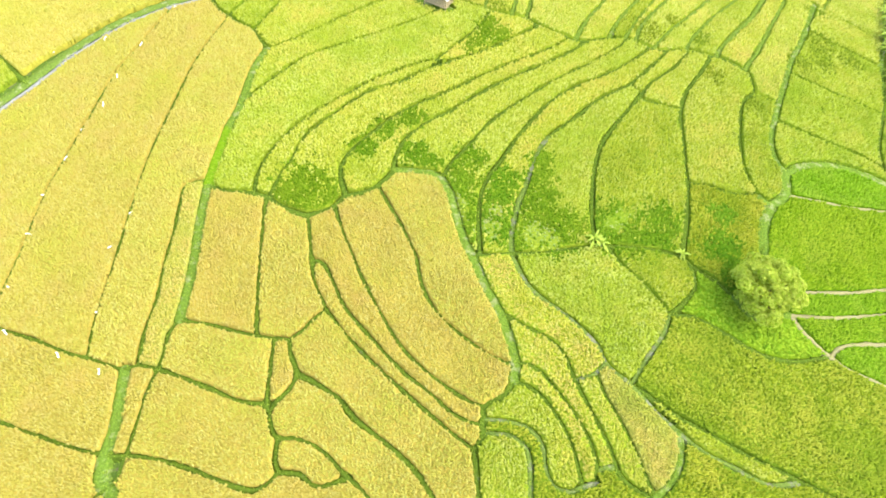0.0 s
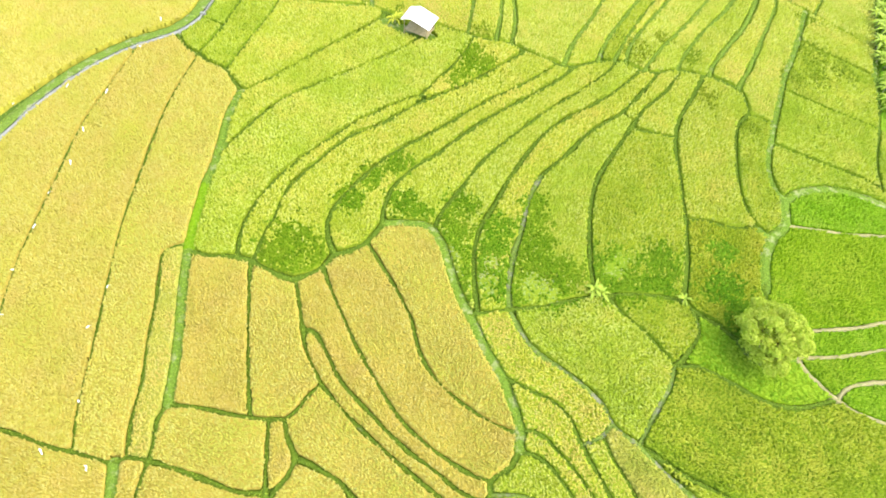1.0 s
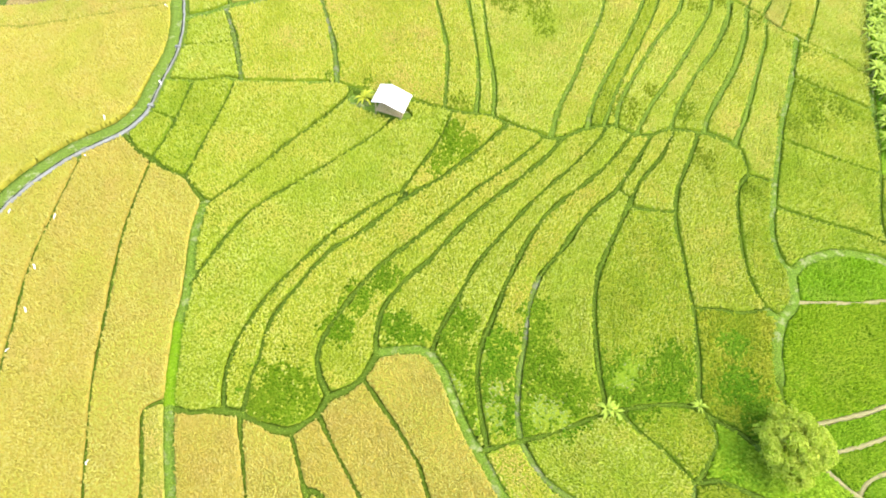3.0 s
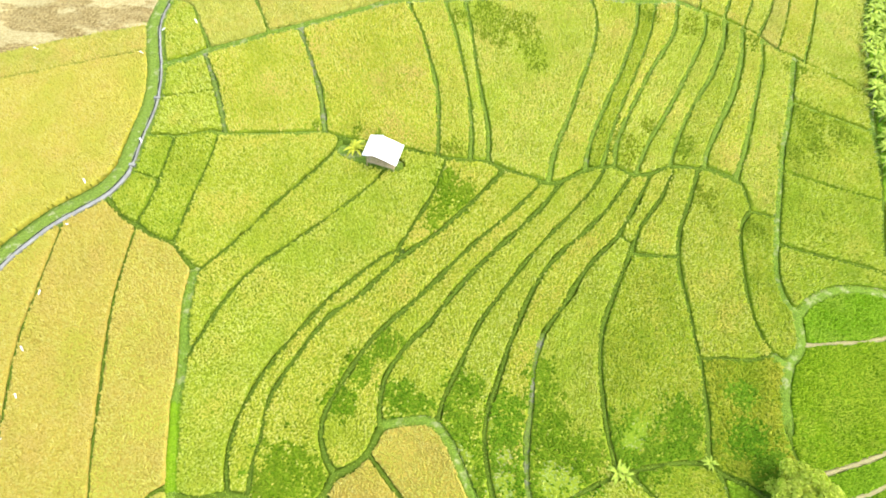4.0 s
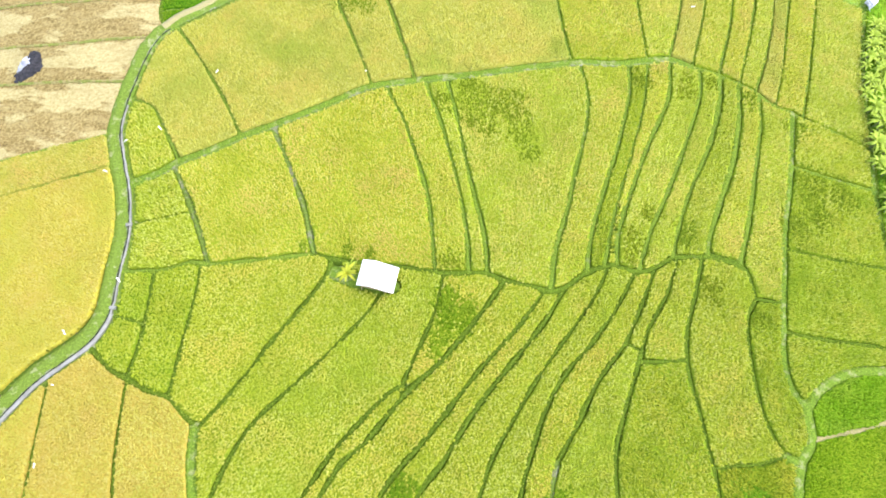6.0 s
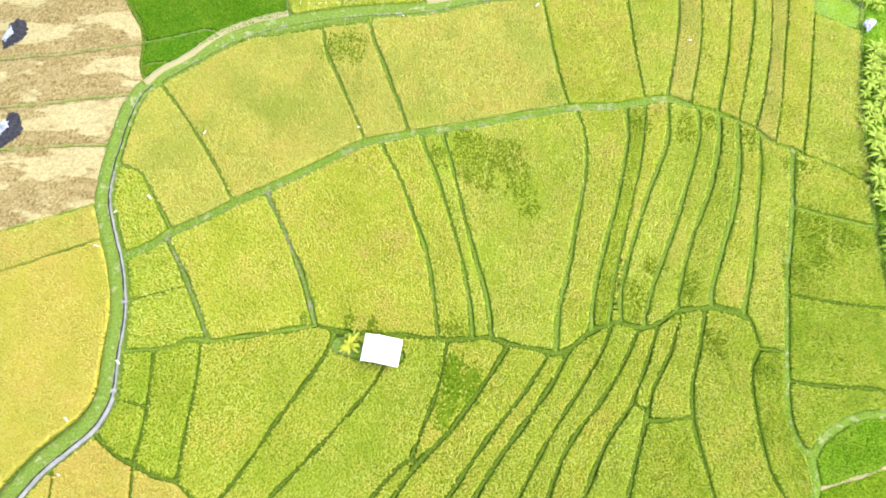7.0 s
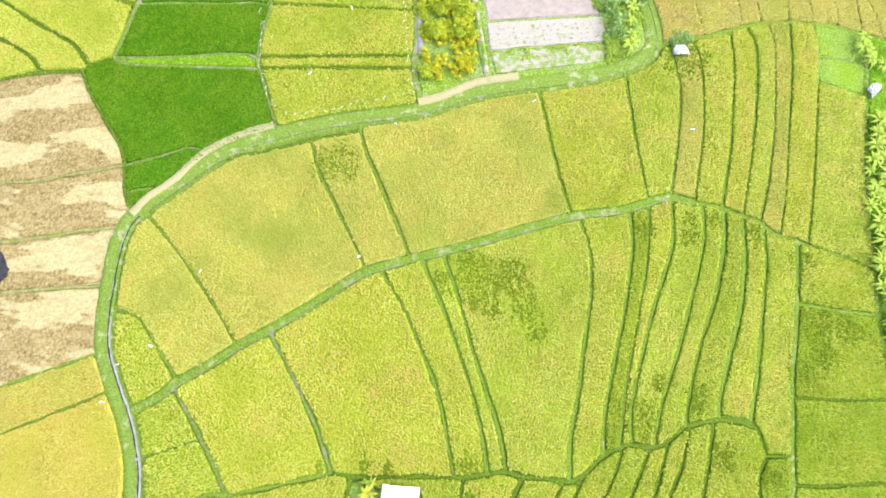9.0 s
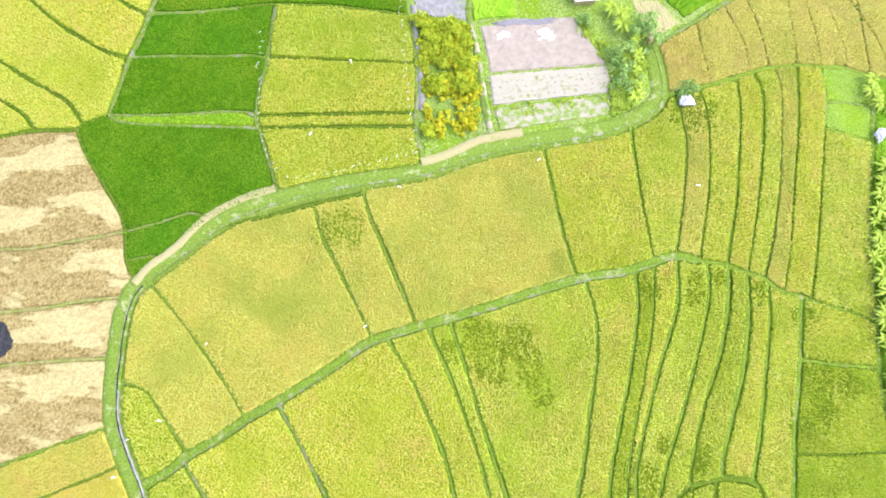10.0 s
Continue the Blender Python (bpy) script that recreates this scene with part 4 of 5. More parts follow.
sow("gold", (-34.1, 42.3), (-26.5, 38.6), (-20.8, 32.2), (-13.6, 29.5), (-8.0, 28.2), (-1.8, 29.2), (-4.0, 31.3), (0.6, 29.4), (4.5, 30.9), (-2.8, 22.2), (-4.5, 27.3), (-0.5, 22.4), (-12.0, 20.2), (-12.1, 15.2), (-6.9, 19.5), (-1.9, 15.8), (-3.2, 13.1), (-25.1, 17.3), (-23.4, 10.9), (-12.5, 10.6), (-17.3, 9.7), (-17.6, 16.7), (4.0, 22.8), (-4.0, 10.3), (6.7, 15.5), (3.0, 18.8), (-25.7, 24.2), (-20.9, 21.3), (-17.7, 21.4), (4.2, 20.3), (8.7, 22.2))
sow("yellow", (-40.2, 59.6), (-25.9, 72.1), (-27.8, 76.4))
sow("straw", (-29.6, 85.9), (-32.0, 84.6), (-17.3, 30.5), (-5.6, 93.1), (9.2, 89.1), (-11.4, 91.6), (19.0, 94.3), (5.6, 92.8), (19.9, 15.8), (22.1, 15.1))
sow("tan", (48.6, 103.6), (54.2, 102.7), (59.4, 105.1), (63.0, 104.1), (66.8, 103.2), (68.7, 100.4), (71.9, 99.6), (73.9, 97.4))
sow("lime", (27.0, 17.3), (11.0, 12.9), (17.4, 27.2), (54.4, 68.0), (11.8, 113.6), (13.7, 119.6), (10.5, 109.5), (9.6, 106.8))
sow("pale", (10.0, 29.1), (11.0, 18.6), (13.8, 21.7), (15.5, 17.1), (18.8, 16.6), (17.1, 14.7), (13.4, 23.6), (15.6, 21.4), (61.0, 81.6), (33.8, 92.5), (40.9, 91.5), (48.0, 90.0), (51.4, 90.0), (54.3, 90.0), (59.8, 90.0), (43.4, 86.0))
sow("pale", (-16.0, 130.5), (-20.3, 125.2), (-8.2, 127.6), (-23.8, 122.7), (-7.1, 131.0), (-12.2, 131.8), (-9.0, 77.0), (3.0, 76.0), (10.5, 76.0), (13.1, 76.0), (20.0, 72.0), (28.5, 78.0))
sow("straw", (44.6, 90.0), (56.7, 90.0))
sow("pale", (28.2, 75.0), (33.0, 75.0), (36.2, 75.0), (39.9, 75.0), (45.8, 75.0), (48.3, 73.0))
sow("weed", (-5.5, 115.7), (36.1, 25.7), (30.2, 27.6), (28.7, 28.5), (67.4, 83.2), (64.7, 77.7), (70.3, 88.8), (68.5, 84.2), (64.7, 76.9), (61.6, 70.7), (67.5, 82.0))
sow("green", (31.05, 75.0), (24.8, 46.3), (44.0, 49.0), (47.0, 48.6), (23.7, 30.1), (23.3, 31.2), (-20.4, 68.4), (-16.8, 64.7), (-20.4, 64.9), (49.2, 62.3), (38.7, 55.3), (43.4, 53.5))
sow("olive", (29.5, 18.1), (28.5, 13.2), (30.1, 37.0), (32.9, 38.4))
sow("jade", (42.9, 30.8), (42.0, 27.6), (43.5, 25.1), (43.5, 37.3), (45.5, 44.4))
sow("emerald", (-1.1, 125.0), (-3.9, 119.6), (-8.1, 110.5), (-10.5, 103.5), (-14.3, 101.8), (1.1, 127.8))
sow("stubble", (-20.5, 111.9), (-22.2, 103.4), (-24.5, 98.7), (-26.1, 92.1))
sow("lane", (67.9, 96.0), (65.8, 92.2))
sow("turf", (30.0, 109.5), (38.9, 114.1), (24.6, 112.8), (25.4, 118.6))
weeds_at((12.8, 34.9, 1.8), (11.9, 33.0, 1.2), (14.7, 34.3, 1.6), (15.0, 32.9, 1.4), (13.6, 36.8, 1.4), (8.0, 34.7, 1.4), (9.5, 35.5, 1.4), (6.3, 37.7, 1.2), (-7.9, 36.6, 2.6), (-9.7, 35.7, 1.4), (-5.1, 35.7, 1.2), (-3.2, 42.3, 1.4))
weeds_at((-1.2, 44.9, 1.3), (1.3, 46.5, 1.2), (1.7, 42.0, 1.4), (3.1, 40.7, 1.3), (7.1, 41.8, 1.6), (9.3, 38.0, 1.8), (10.4, 39.5, 1.6), (7.7, 36.6, 1.4), (12.6, 37.4, 1.9), (13.9, 39.4, 1.6), (14.0, 36.3, 1.9), (21.0, 36.1, 1.9))
weeds_at((25.4, 36.9, 1.7), (22.2, 34.5, 1.8), (31.8, 38.4, 1.2), (31.0, 34.7, 1.7), (32.7, 32.2, 1.9), (16.3, 35.2, 1.7), (6.0, 40.5, 1.3), (6.4, 38.7, 1.6), (5.1, 38.2, 1.3), (6.2, 36.7, 1.7), (5.6, 35.0, 1.6), (6.9, 33.8, 1.4))
weeds_at((10.0, 39.5, 1.2), (10.2, 37.5, 1.5), (9.5, 35.5, 1.5), (10.0, 33.8, 1.5), (14.1, 42.6, 1.1), (14.0, 40.4, 1.4), (14.0, 38.4, 1.7), (14.2, 36.1, 1.8), (14.9, 34.3, 1.8), (16.0, 33.3, 1.4), (19.3, 35.1, 1.4), (20.6, 34.1, 1.6))
weeds_at((23.3, 34.5, 1.6), (26.0, 36.4, 1.6), (24.8, 34.4, 1.5), (-7.4, 35.8, 2.4), (-8.9, 36.6, 1.8))
weeds_at((8.6, 61.9, 1.1), (8.8, 60.6, 1.3), (8.2, 59.3, 1.3), (7.2, 58.5, 1.1), (9.6, 59.2, 1.1), (10.4, 60.9, 0.9), (6.6, 57.6, 0.7))
fallow_at((6.0, 36.4, 0.9), (6.4, 35.0, 0.8), (9.2, 34.0, 1.1), (13.9, 34.0, 1.2), (13.0, 33.1, 0.9), (14.8, 33.1, 0.9), (21.8, 36.8, 0.8), (20.9, 35.8, 0.9), (9.0, 38.6, 0.5), (9.9, 35.8, 0.7))
thin_at((16.9, 82.6, 1.8), (16.1, 80.6, 1.5), (16.4, 84.0, 1.2), (17.0, 79.2, 1.2), (20.4, 81.6, 1.2), (20.2, 79.6, 1.3), (20.3, 77.4, 1.2), (20.5, 75.2, 0.9), (18.6, 81.0, 1.1), (10.1, 65.3, 1.2), (26.7, 64.8, 1.5), (27.5, 63.4, 1.4), (33.8, 63.9, 1.2), (45.8, 62.6, 1.5), (48.8, 63.0, 1.4), (30.8, 66.2, 1.0), (40.3, 80.5, 1.0))
thin_at((43.1, 80.2, 0.9), (46.9, 77.2, 1.0), (34.2, 57.6, 1.2), (37.9, 54.2, 1.0), (-3.0, 70.0, 0.6), (0.7, 68.7, 0.6), (2.7, 67.7, 0.5), (7.4, 98.3, 1.7), (6.2, 98.2, 1.5), (50.6, 73.2, 1.3))
thin_at((49.2, 66.7, 2.0), (52.9, 64.7, 1.5), (35.3, 81.7, 1.0), (39.8, 79.5, 1.1), (13.5, 82.7, 1.2), (47.9, 98.4, 2.3), (47.4, 99.3, 2.0), (49.1, 98.5, 1.6))
OUTSIDE = int(PATCH[2, 2])
for k in range(1, COUNT + 1):
    crop = CROP_OF.get(k, "lime")
    if k != OUTSIDE and crop != "bare" and not (PATCH[0] == k).any() and not (PATCH[-1] == k).any():
        paddy(k, crop)

# ---- grass on the bunds ----


def grass_on_bunds():
    """Blades in small clumps along every bund."""
    verts, faces = [], []
    for n, (kind, width, c) in enumerate(LINES):
        if kind == "edge" or (kind == "verge" and n == 0):
            continue
        per = {"bund": 5, "lane": 14, "path": 4, "verge": 7, "sward": 14, "dry": 1, "turfed": 6, "strawy": 1}[kind]
        for (x, y), (x2, y2) in zip(c[:-1], c[1:]):
            for q in range(per):
                s = rng.random()
                off = rng.normal(0, width * (0.32 if kind != "path" else 0.5))
                length = math.hypot(x2 - x, y2 - y) + 1e-6
                px = x + (x2 - x) * s + (y2 - y) / length * off
                py = y + (y2 - y) * s - (x2 - x) / length * off
                pz = float(height(px, py)) - 0.08
                for blade in range(3):
                    a, size = rng.random() * 6.283, rng.uniform(0.07, 0.2)
                    lean = rng.uniform(0.3, 1.1) * size
                    ca, sa = math.cos(a), math.sin(a)
                    w = 0.045
                    v = len(verts)
                    verts += [(px - sa * w, py + ca * w, pz), (px + sa * w, py - ca * w, pz), (px + ca * lean, py + sa * lean, pz + size)]
                    faces.append((v, v + 1, v + 2))
    tagged(mesh_object("grass", verts, faces, GRASS), "short tufts of grass along the bunds", "grass", "", "stuff")


grass_on_bunds()

# ---- irrigation channel and dirt track ----


def channel():
    c = curve_points(CANAL_POINTS)
    d = np.gradient(c, axis=0)
    d /= np.linalg.norm(d, axis=1)[:, None]
    c = c + np.stack([d[:, 1], -d[:, 0]], 1) * 0.35
    thing = new("irrigation_channel")
    tagged(thing, "narrow concrete irrigation channel with muddy water", "irrigation channel", "", "structure")
    wet = c[(c[:, 1] < 99.5) & (c[:, 0] < -13)]
    apron, lined, grassy, far_end = c[c[:, 1] < 67.8], c[(c[:, 1] >= 67.3) & (c[:, 1] < 90.5)], c[(c[:, 1] >= 90) & (c[:, 0] < -12.5)], c[(c[:, 1] >= 99) & (c[:, 0] > -13)]
    wall = [(-0.17, -0.3), (-0.17, 0.04), (-0.1, 0.04), (-0.1, -0.1)]
    lip = [(0.05, -0.1), (0.05, 0.07), (0.1, 0.09), (0.2, 0.08), (0.26, -0.3)]
    broad = [(0.05, -0.1), (0.05, 0.07), (0.12, 0.09), (0.4, 0.06), (0.48, -0.3)]
    sod = [(0.05, -0.1), (0.06, 0.05), (0.15, 0.08), (0.35, 0.06), (0.5, -0.3)]
    sill = [(-0.12, -0.2), (-0.1, 0.05), (0.0, 0.06), (0.1, 0.05), (0.13, -0.2)]
    for name, mat, p, run in (("channel_wall", CONCRETE, wall, wet), ("channel_lip", PALE_CONCRETE, lip, lined), ("channel_apron", PALE_CONCRETE, broad, apron), ("sod_lip", LANE, sod, grassy), ("channel_lip", CONCRETE, sill, far_end)):
        verts, faces = ribbon(run, p, 0.02, 0.025)
        mesh_object(name, verts, faces, mat, thing)
    verts, faces = ribbon(wet, [(-0.13, 0.03), (0.07, 0.03)], 0.0, 0.0)
    mesh_object("water", verts, faces, WATER_MUD, thing)
    # a square slab bridges the channel where a side bund turns off
    for x, y, turn in ((-21.45, 68.1, -15), (-19.4, 76.1, -5)):
        slab = mesh_object("channel_slab", *slab_mesh(0.6, 0.3, 0.1), PALE_CONCRETE, thing)
        slab.matrix_world = pose(x, y, float(height(x, y)) + 0.08, 0, 0, turn)


def slab_mesh(w, l, h):
    """A low slab with a worn top edge."""
    v = []
    for k, (f, z) in enumerate(((1.0, -0.3), (1.0, h * 0.7), (0.92, h))):
        v += [(a * w / 2 * f, b * l / 2 * f, z) for a, b in ((-1, -1), (1, -1), (1, 1), (-1, 1))]
    f = [(8, 9, 10, 11)]
    for r in (0, 4):
        f += [(r + k, r + (k + 1) % 4, r + 4 + (k + 1) % 4, r + 4 + k) for k in range(4)]
    return v, f


channel()
for pts, w in (([(-14.6, 99.9), (-12.6, 101.1), (-9.7, 102.0), (-6.0, 103.9), (-1.6, 104.7), (1.9, 104.6)], 0.75), ([(17.2, 102.2), (19.9, 102.1), (24.0, 102.5), (28.6, 101.9)], 0.85)):
    verts, faces = ribbon(curve_points(pts), [(-w / 2 - 0.2, -0.5), (-w / 2, 0.08), (0, 0.13), (w / 2, 0.08), (w / 2 + 0.2, -0.5)], 0.08, 0.03)
    tagged(mesh_object("dirt_track", verts, faces, DIRT, None, True), "pale dry dirt track beside the channel", "track", "", "structure")

# feet keep to the southern edge of the long lane
lane_line = curve_points(LONG_LANE)
verts, faces = ribbon(lane_line[6:], [(0.16, -0.1), (0.2, 0.045), (0.32, 0.055), (0.44, 0.045), (0.48, -0.1)], 0.01, 0.025)
tagged(mesh_object("footpath", verts, faces, PATH_EARTH, None, True), "narrow trodden grey footpath along the grassy lane", "footpath", "", "structure")

# ---- things ----


def part(name, verts, faces, mat, parent, label="", smooth=False):
    ob = mesh_object(name, verts, faces, mat, parent, smooth)
    return tagged(ob, label) if label else ob


def box(cx, cy, cz, sx, sy, sz):
    x, y, z = sx / 2, sy / 2, sz / 2
    v = [(cx + a * x, cy + b * y, cz + c * z) for a in (-1, 1) for b in (-1, 1) for c in (-1, 1)]
    f = [(0, 1, 3, 2), (4, 6, 7, 5), (0, 4, 5, 1), (2, 3, 7, 6), (0, 2, 6, 4), (1, 5, 7, 3)]
    return v, f


def tube(path, radii, sides=8):
    verts, faces = [], []
    for i, (p, r) in enumerate(zip(path, radii)):
        a = Vector(path[min(i + 1, len(path) - 1)]) - Vector(path[max(i - 1, 0)])
        q = a.to_track_quat("Z", "Y")
        for k in range(sides):
            t = 2 * math.pi * k / sides
            verts.append(tuple(Vector(p) + q @ Vector((r * math.cos(t), r * math.sin(t), 0))))
    for i in range(len(path) - 1):
        for k in range(sides):
            faces.append((i * sides + k, i * sides + (k + 1) % sides, (i + 1) * sides + (k + 1) % sides, (i + 1) * sides + k))
    faces.append(tuple(range(sides))[::-1])
    faces.append(tuple(range((len(path) - 1) * sides, len(path) * sides)))
    return verts, faces


def at(x, y, up=0.0):
    return (x, y, float(height(x, y)) + up)


def corrugated(w, l, n, depth=0.03):
    """A sheet of corrugated tin, w along the ridge, l down the slope, with thickness."""
    k = n * 4
    verts, faces = [], []
    for side in (0, -0.012):
        for i in range(k + 1):
            z = depth * 0.5 * math.cos(2 * math.pi * i / 4) + side
            verts += [(-w / 2 + w * i / k, 0, z), (-w / 2 + w * i / k, -l, z)]
    m = 2 * (k + 1)
    for i in range(k):
        faces += [(2 * i, 2 * i + 1, 2 * i + 3, 2 * i + 2), (m + 2 * i, m + 2 * i + 2, m + 2 * i + 3, m + 2 * i + 1),
                  (2 * i, 2 * i + 2, m + 2 * i + 2, m + 2 * i), (2 * i + 1, m + 2 * i + 1, m + 2 * i + 3, 2 * i + 3)]
    faces += [(0, m, m + 1, 1), (m - 2, m - 1, 2 * m - 1, 2 * m - 2)]
    return verts, faces


def moved(vf, m):
    return [tuple(m @ Vector(v)) for v in vf[0]], vf[1]


def hut():
    thing = new("field_hut")
    thing.matrix_world = pose(*at(2.87, 64.95, -0.15), 0, 0, -25)
    tagged(thing, "open bamboo field hut with a white tin gable roof", "hut")
    for sx, top in ((-1.35, 2.05), (1.35, 1.9)):
        for sy in (-0.95, 0.95):
            part("post", *tube([(sx, sy, -0.5), (sx, sy, top)], [0.06, 0.05]), BAMBOO, thing)
        part("beam", *tube([(sx, -1.15, top), (sx, 1.15, top)], [0.045, 0.045]), BAMBOO, thing)
    part("ridge_pole", *tube([(-0.5, -1.15, 2.46), (-0.5, 1.15, 2.46)], [0.045, 0.045]), BAMBOO, thing)
    # two sheets that meet at the ridge, the longer one facing the path
    for length, drop, turn in ((1.28, 0.45, -90), (2.3, 0.62, 90)):
        slope = math.degrees(math.asin(drop / length))
        part("roof_sheet", *moved(corrugated(2.5, length, 15), pose(-0.5, 0, 2.53, 0, 0, turn) @ pose(0, 0, 0, slope, 0, 0)), SHEET_WHITE, thing)
    part("ridge_cap", *tube([(-0.5, -1.27, 2.54), (-0.5, 1.27, 2.54)], [0.05, 0.05]), SHEET_WHITE, thing)
    for i in range(9):
        part("floor_slat", *box(0, -0.8 + 0.2 * i, 0.62, 2.8, 0.17, 0.03), BAMBOO, thing)
    for sy in (-1, 1):
        part("floor_beam", *tube([(-1.4, sy * 0.7, 0.57), (1.4, sy * 0.7, 0.57)], [0.04, 0.04]), BAMBOO, thing)
    part("rear_panel", *box(0, 0.96, 1.0, 2.6, 0.03, 0.75), BAMBOO, thing)


hut()


def leaf_cloud(centres, radii, count, size, seed, flat=0.8):
    """Many small folded leaves on the shells of overlapping clumps."""
    r = np.random.default_rng(seed)
    verts, faces = [], []
    share = np.array(radii) ** 2
    pick = r.choice(len(radii), count, p=share / share.sum())
    for k in pick:
        n = r.normal(size=3)
        n /= np.linalg.norm(n)
        if n[2] < -0.45:
            n[2] *= -1
        p = np.array(centres[k]) + n * radii[k] * r.uniform(0.72, 1.06) * np.array([1, 1, flat])
        u = np.cross(n, r.normal(size=3))
        u /= np.linalg.norm(u)
        w = np.cross(n, u) + n * r.uniform(-1.1, 1.1)
        s = size * r.uniform(0.6, 1.4)
        v = len(verts)
        verts += [tuple(p - u * s), tuple(p + w * s * 0.45 + n * s * 0.15), tuple(p + u * s), tuple(p - w * s * 0.45 + n * s * 0.15)]
        faces += [(v, v + 1, v + 2), (v, v + 2, v + 3)]
    return verts, faces


def tree():
    thing = new("tree")
    thing.location = at(33.0, 29.0, -0.3)
    tagged(thing, "round leafy tree with a pale green crown among the paddies", "tree")
    r = np.random.default_rng(5)
    trunk = part("trunk", *tube([(0, 0, -0.3), (0.05, 0.02, 0.8), (0.0, 0.1, 1.8), (0.1, 0.05, 3.0), (0.05, 0.1, 4.3)], [0.26, 0.2, 0.17, 0.12, 0.05]), BARK, thing)
    centres, radii = [], []
    for k in range(64):
        a = k * 2.399
        t = (k + 0.5) / 64
        rise = 1 - 1.45 * t
        ring = math.sqrt(max(0.0, 1 - rise * rise))
        wide = 2.55 + r.uniform(-0.75, 0.45)
        centres.append((math.cos(a) * ring * wide, math.sin(a) * ring * wide, 3.3 + rise * 2.0 + r.uniform(-0.4, 0.4)))
        radii.append(r.uniform(0.42, 0.85))
    for k in range(12):
        centres.append((r.uniform(-1.3, 1.3), r.uniform(-1.3, 1.3), 4.6 + r.uniform(-0.3, 0.5)))
        radii.append(r.uniform(0.5, 0.8))
    for k in range(0, 64, 6):
        c = centres[k]
        part("limb", *tube([(0.03, 0.05, 1.5 + 0.03 * k), (c[0] * 0.45, c[1] * 0.45, 2.0 + c[2] * 0.2), (c[0] * 0.9, c[1] * 0.9, c[2] * 0.95)], [0.1, 0.06, 0.02], 6), BARK, trunk)
    part("crown", *leaf_cloud(centres, radii, 15000, 0.15, 3), TREE_LEAF, thing)


tree()


def banana_leaf(length, width, droop, seed):
    """One long leaf with a midrib fold, notched rims and a drooping tip."""
    r = np.random.default_rng(seed)
    verts, faces, n = [], [], 9
    for i in range(n + 1):
        t = i / n
        out = length * (t - 0.25 * droop * t * t)
        up = length * (0.75 * t - (0.55 + 0.55 * droop) * t * t)
        w = width * (math.sin(math.pi * min(1.0, 0.06 + t * 0.94)) ** 0.6) * (1 + r.uniform(-0.12, 0.12)) + 0.012
        verts += [(out, -w / 2, up + 0.12 * w), (out, 0, up), (out, w / 2, up + 0.12 * w)]
    for i in range(n):
        for k in (0, 1):
            a = 3 * i + k
            faces.append((a, a + 1, a + 4, a + 3))
    return verts, faces


def banana(seed, leaves, length, stem, leaf_look=BANANA_LEAF, label="banana plant with long drooping yellow-green leaves"):
    r = np.random.default_rng(seed)
    thing = new("banana_plant")
    tagged(thing, label, "banana plant", "banana plants")
    part("stem", *tube([(0, 0, -0.4), (0.02, 0, stem * 0.5), (0.04, 0.02, stem)], [0.13, 0.1, 0.06]), STEM, thing)
    for k in range(leaves):
        ob = part("leaf", *banana_leaf(length * r.uniform(0.75, 1.1), 0.27 * length / 1.5 * r.uniform(0.8, 1.2), r.uniform(0.35, 1.0), seed * 31 + k), leaf_look, thing)
        ob.matrix_local = pose(0.03, 0.02, stem - 0.05 * r.random(), 0, r.uniform(-38, 12), k * 137.5 + r.uniform(-18, 18))
    return thing


small = banana(3, 9, 1.25, 0.7)
small.matrix_world = pose(*at(18.7, 33.5, -0.1), 0, 0, 20)
tall = banana(8, 13, 1.75, 1.4)
tall.matrix_world = pose(*at(59.3, 70.0, -0.2))
slim = banana(12, 10, 1.55, 1.1)
slim.matrix_world = pose(*at(61.6, 73.6, -0.2))
golden = banana(17, 10, 1.35, 0.7, GOLD_LEAF, "small banana plant with yellowed leaves beside the hut")
golden.matrix_world = pose(*at(0.2, 66.3, -0.1), 0, 0, 200)
for x, y, size, turn in ((19.4, 33.2, 0.9, 80), (27.0, 33.2, 0.75, 140), (0.6, 67.0, 0.7, 10)):
    copy_thing(small, pose(*at(x, y, -0.1), 0, 0, turn) @ Matrix.Scale(size, 4))


def plantation():
    r = np.random.default_rng(21)
    row = curve_points([(56.3, 59.0), (57.8, 64.5), (59.4, 69.5), (61.0, 74.4), (63.4, 79.6), (66.0, 83.4), (67.2, 85.4)], 1.35)
    for x, y in row:
        for k in range(5):
            sx, sy = x + 0.2 + k * 1.15 + r.uniform(-0.5, 0.5), y - 0.5 * k + r.uniform(-0.7, 0.7)
            copy_thing(tall if r.random() < 0.6 else slim, pose(*at(sx, sy, -0.2), 0, 0, r.uniform(0, 360)) @ Matrix.Scale(r.uniform(0.7, 1.1), 4))
    for x, y in ((70.9, 92.6), (71.8, 93.6), (70.6, 94.2), (72.2, 91.6), (71.5, 95.4), (43.7, 112.5), (44.1, 110.2), (44.3, 106.1), (43.4, 104.3), (41.9, 101.8), (44.4, 111.6), (45.0, 108.2), (42.6, 103.0)):
        copy_thing(tall if r.random() < 0.5 else slim, pose(*at(x, y, -0.2), 0, 0, r.uniform(0, 360)) @ Matrix.Scale(r.uniform(0.7, 1.0), 4))


plantation()


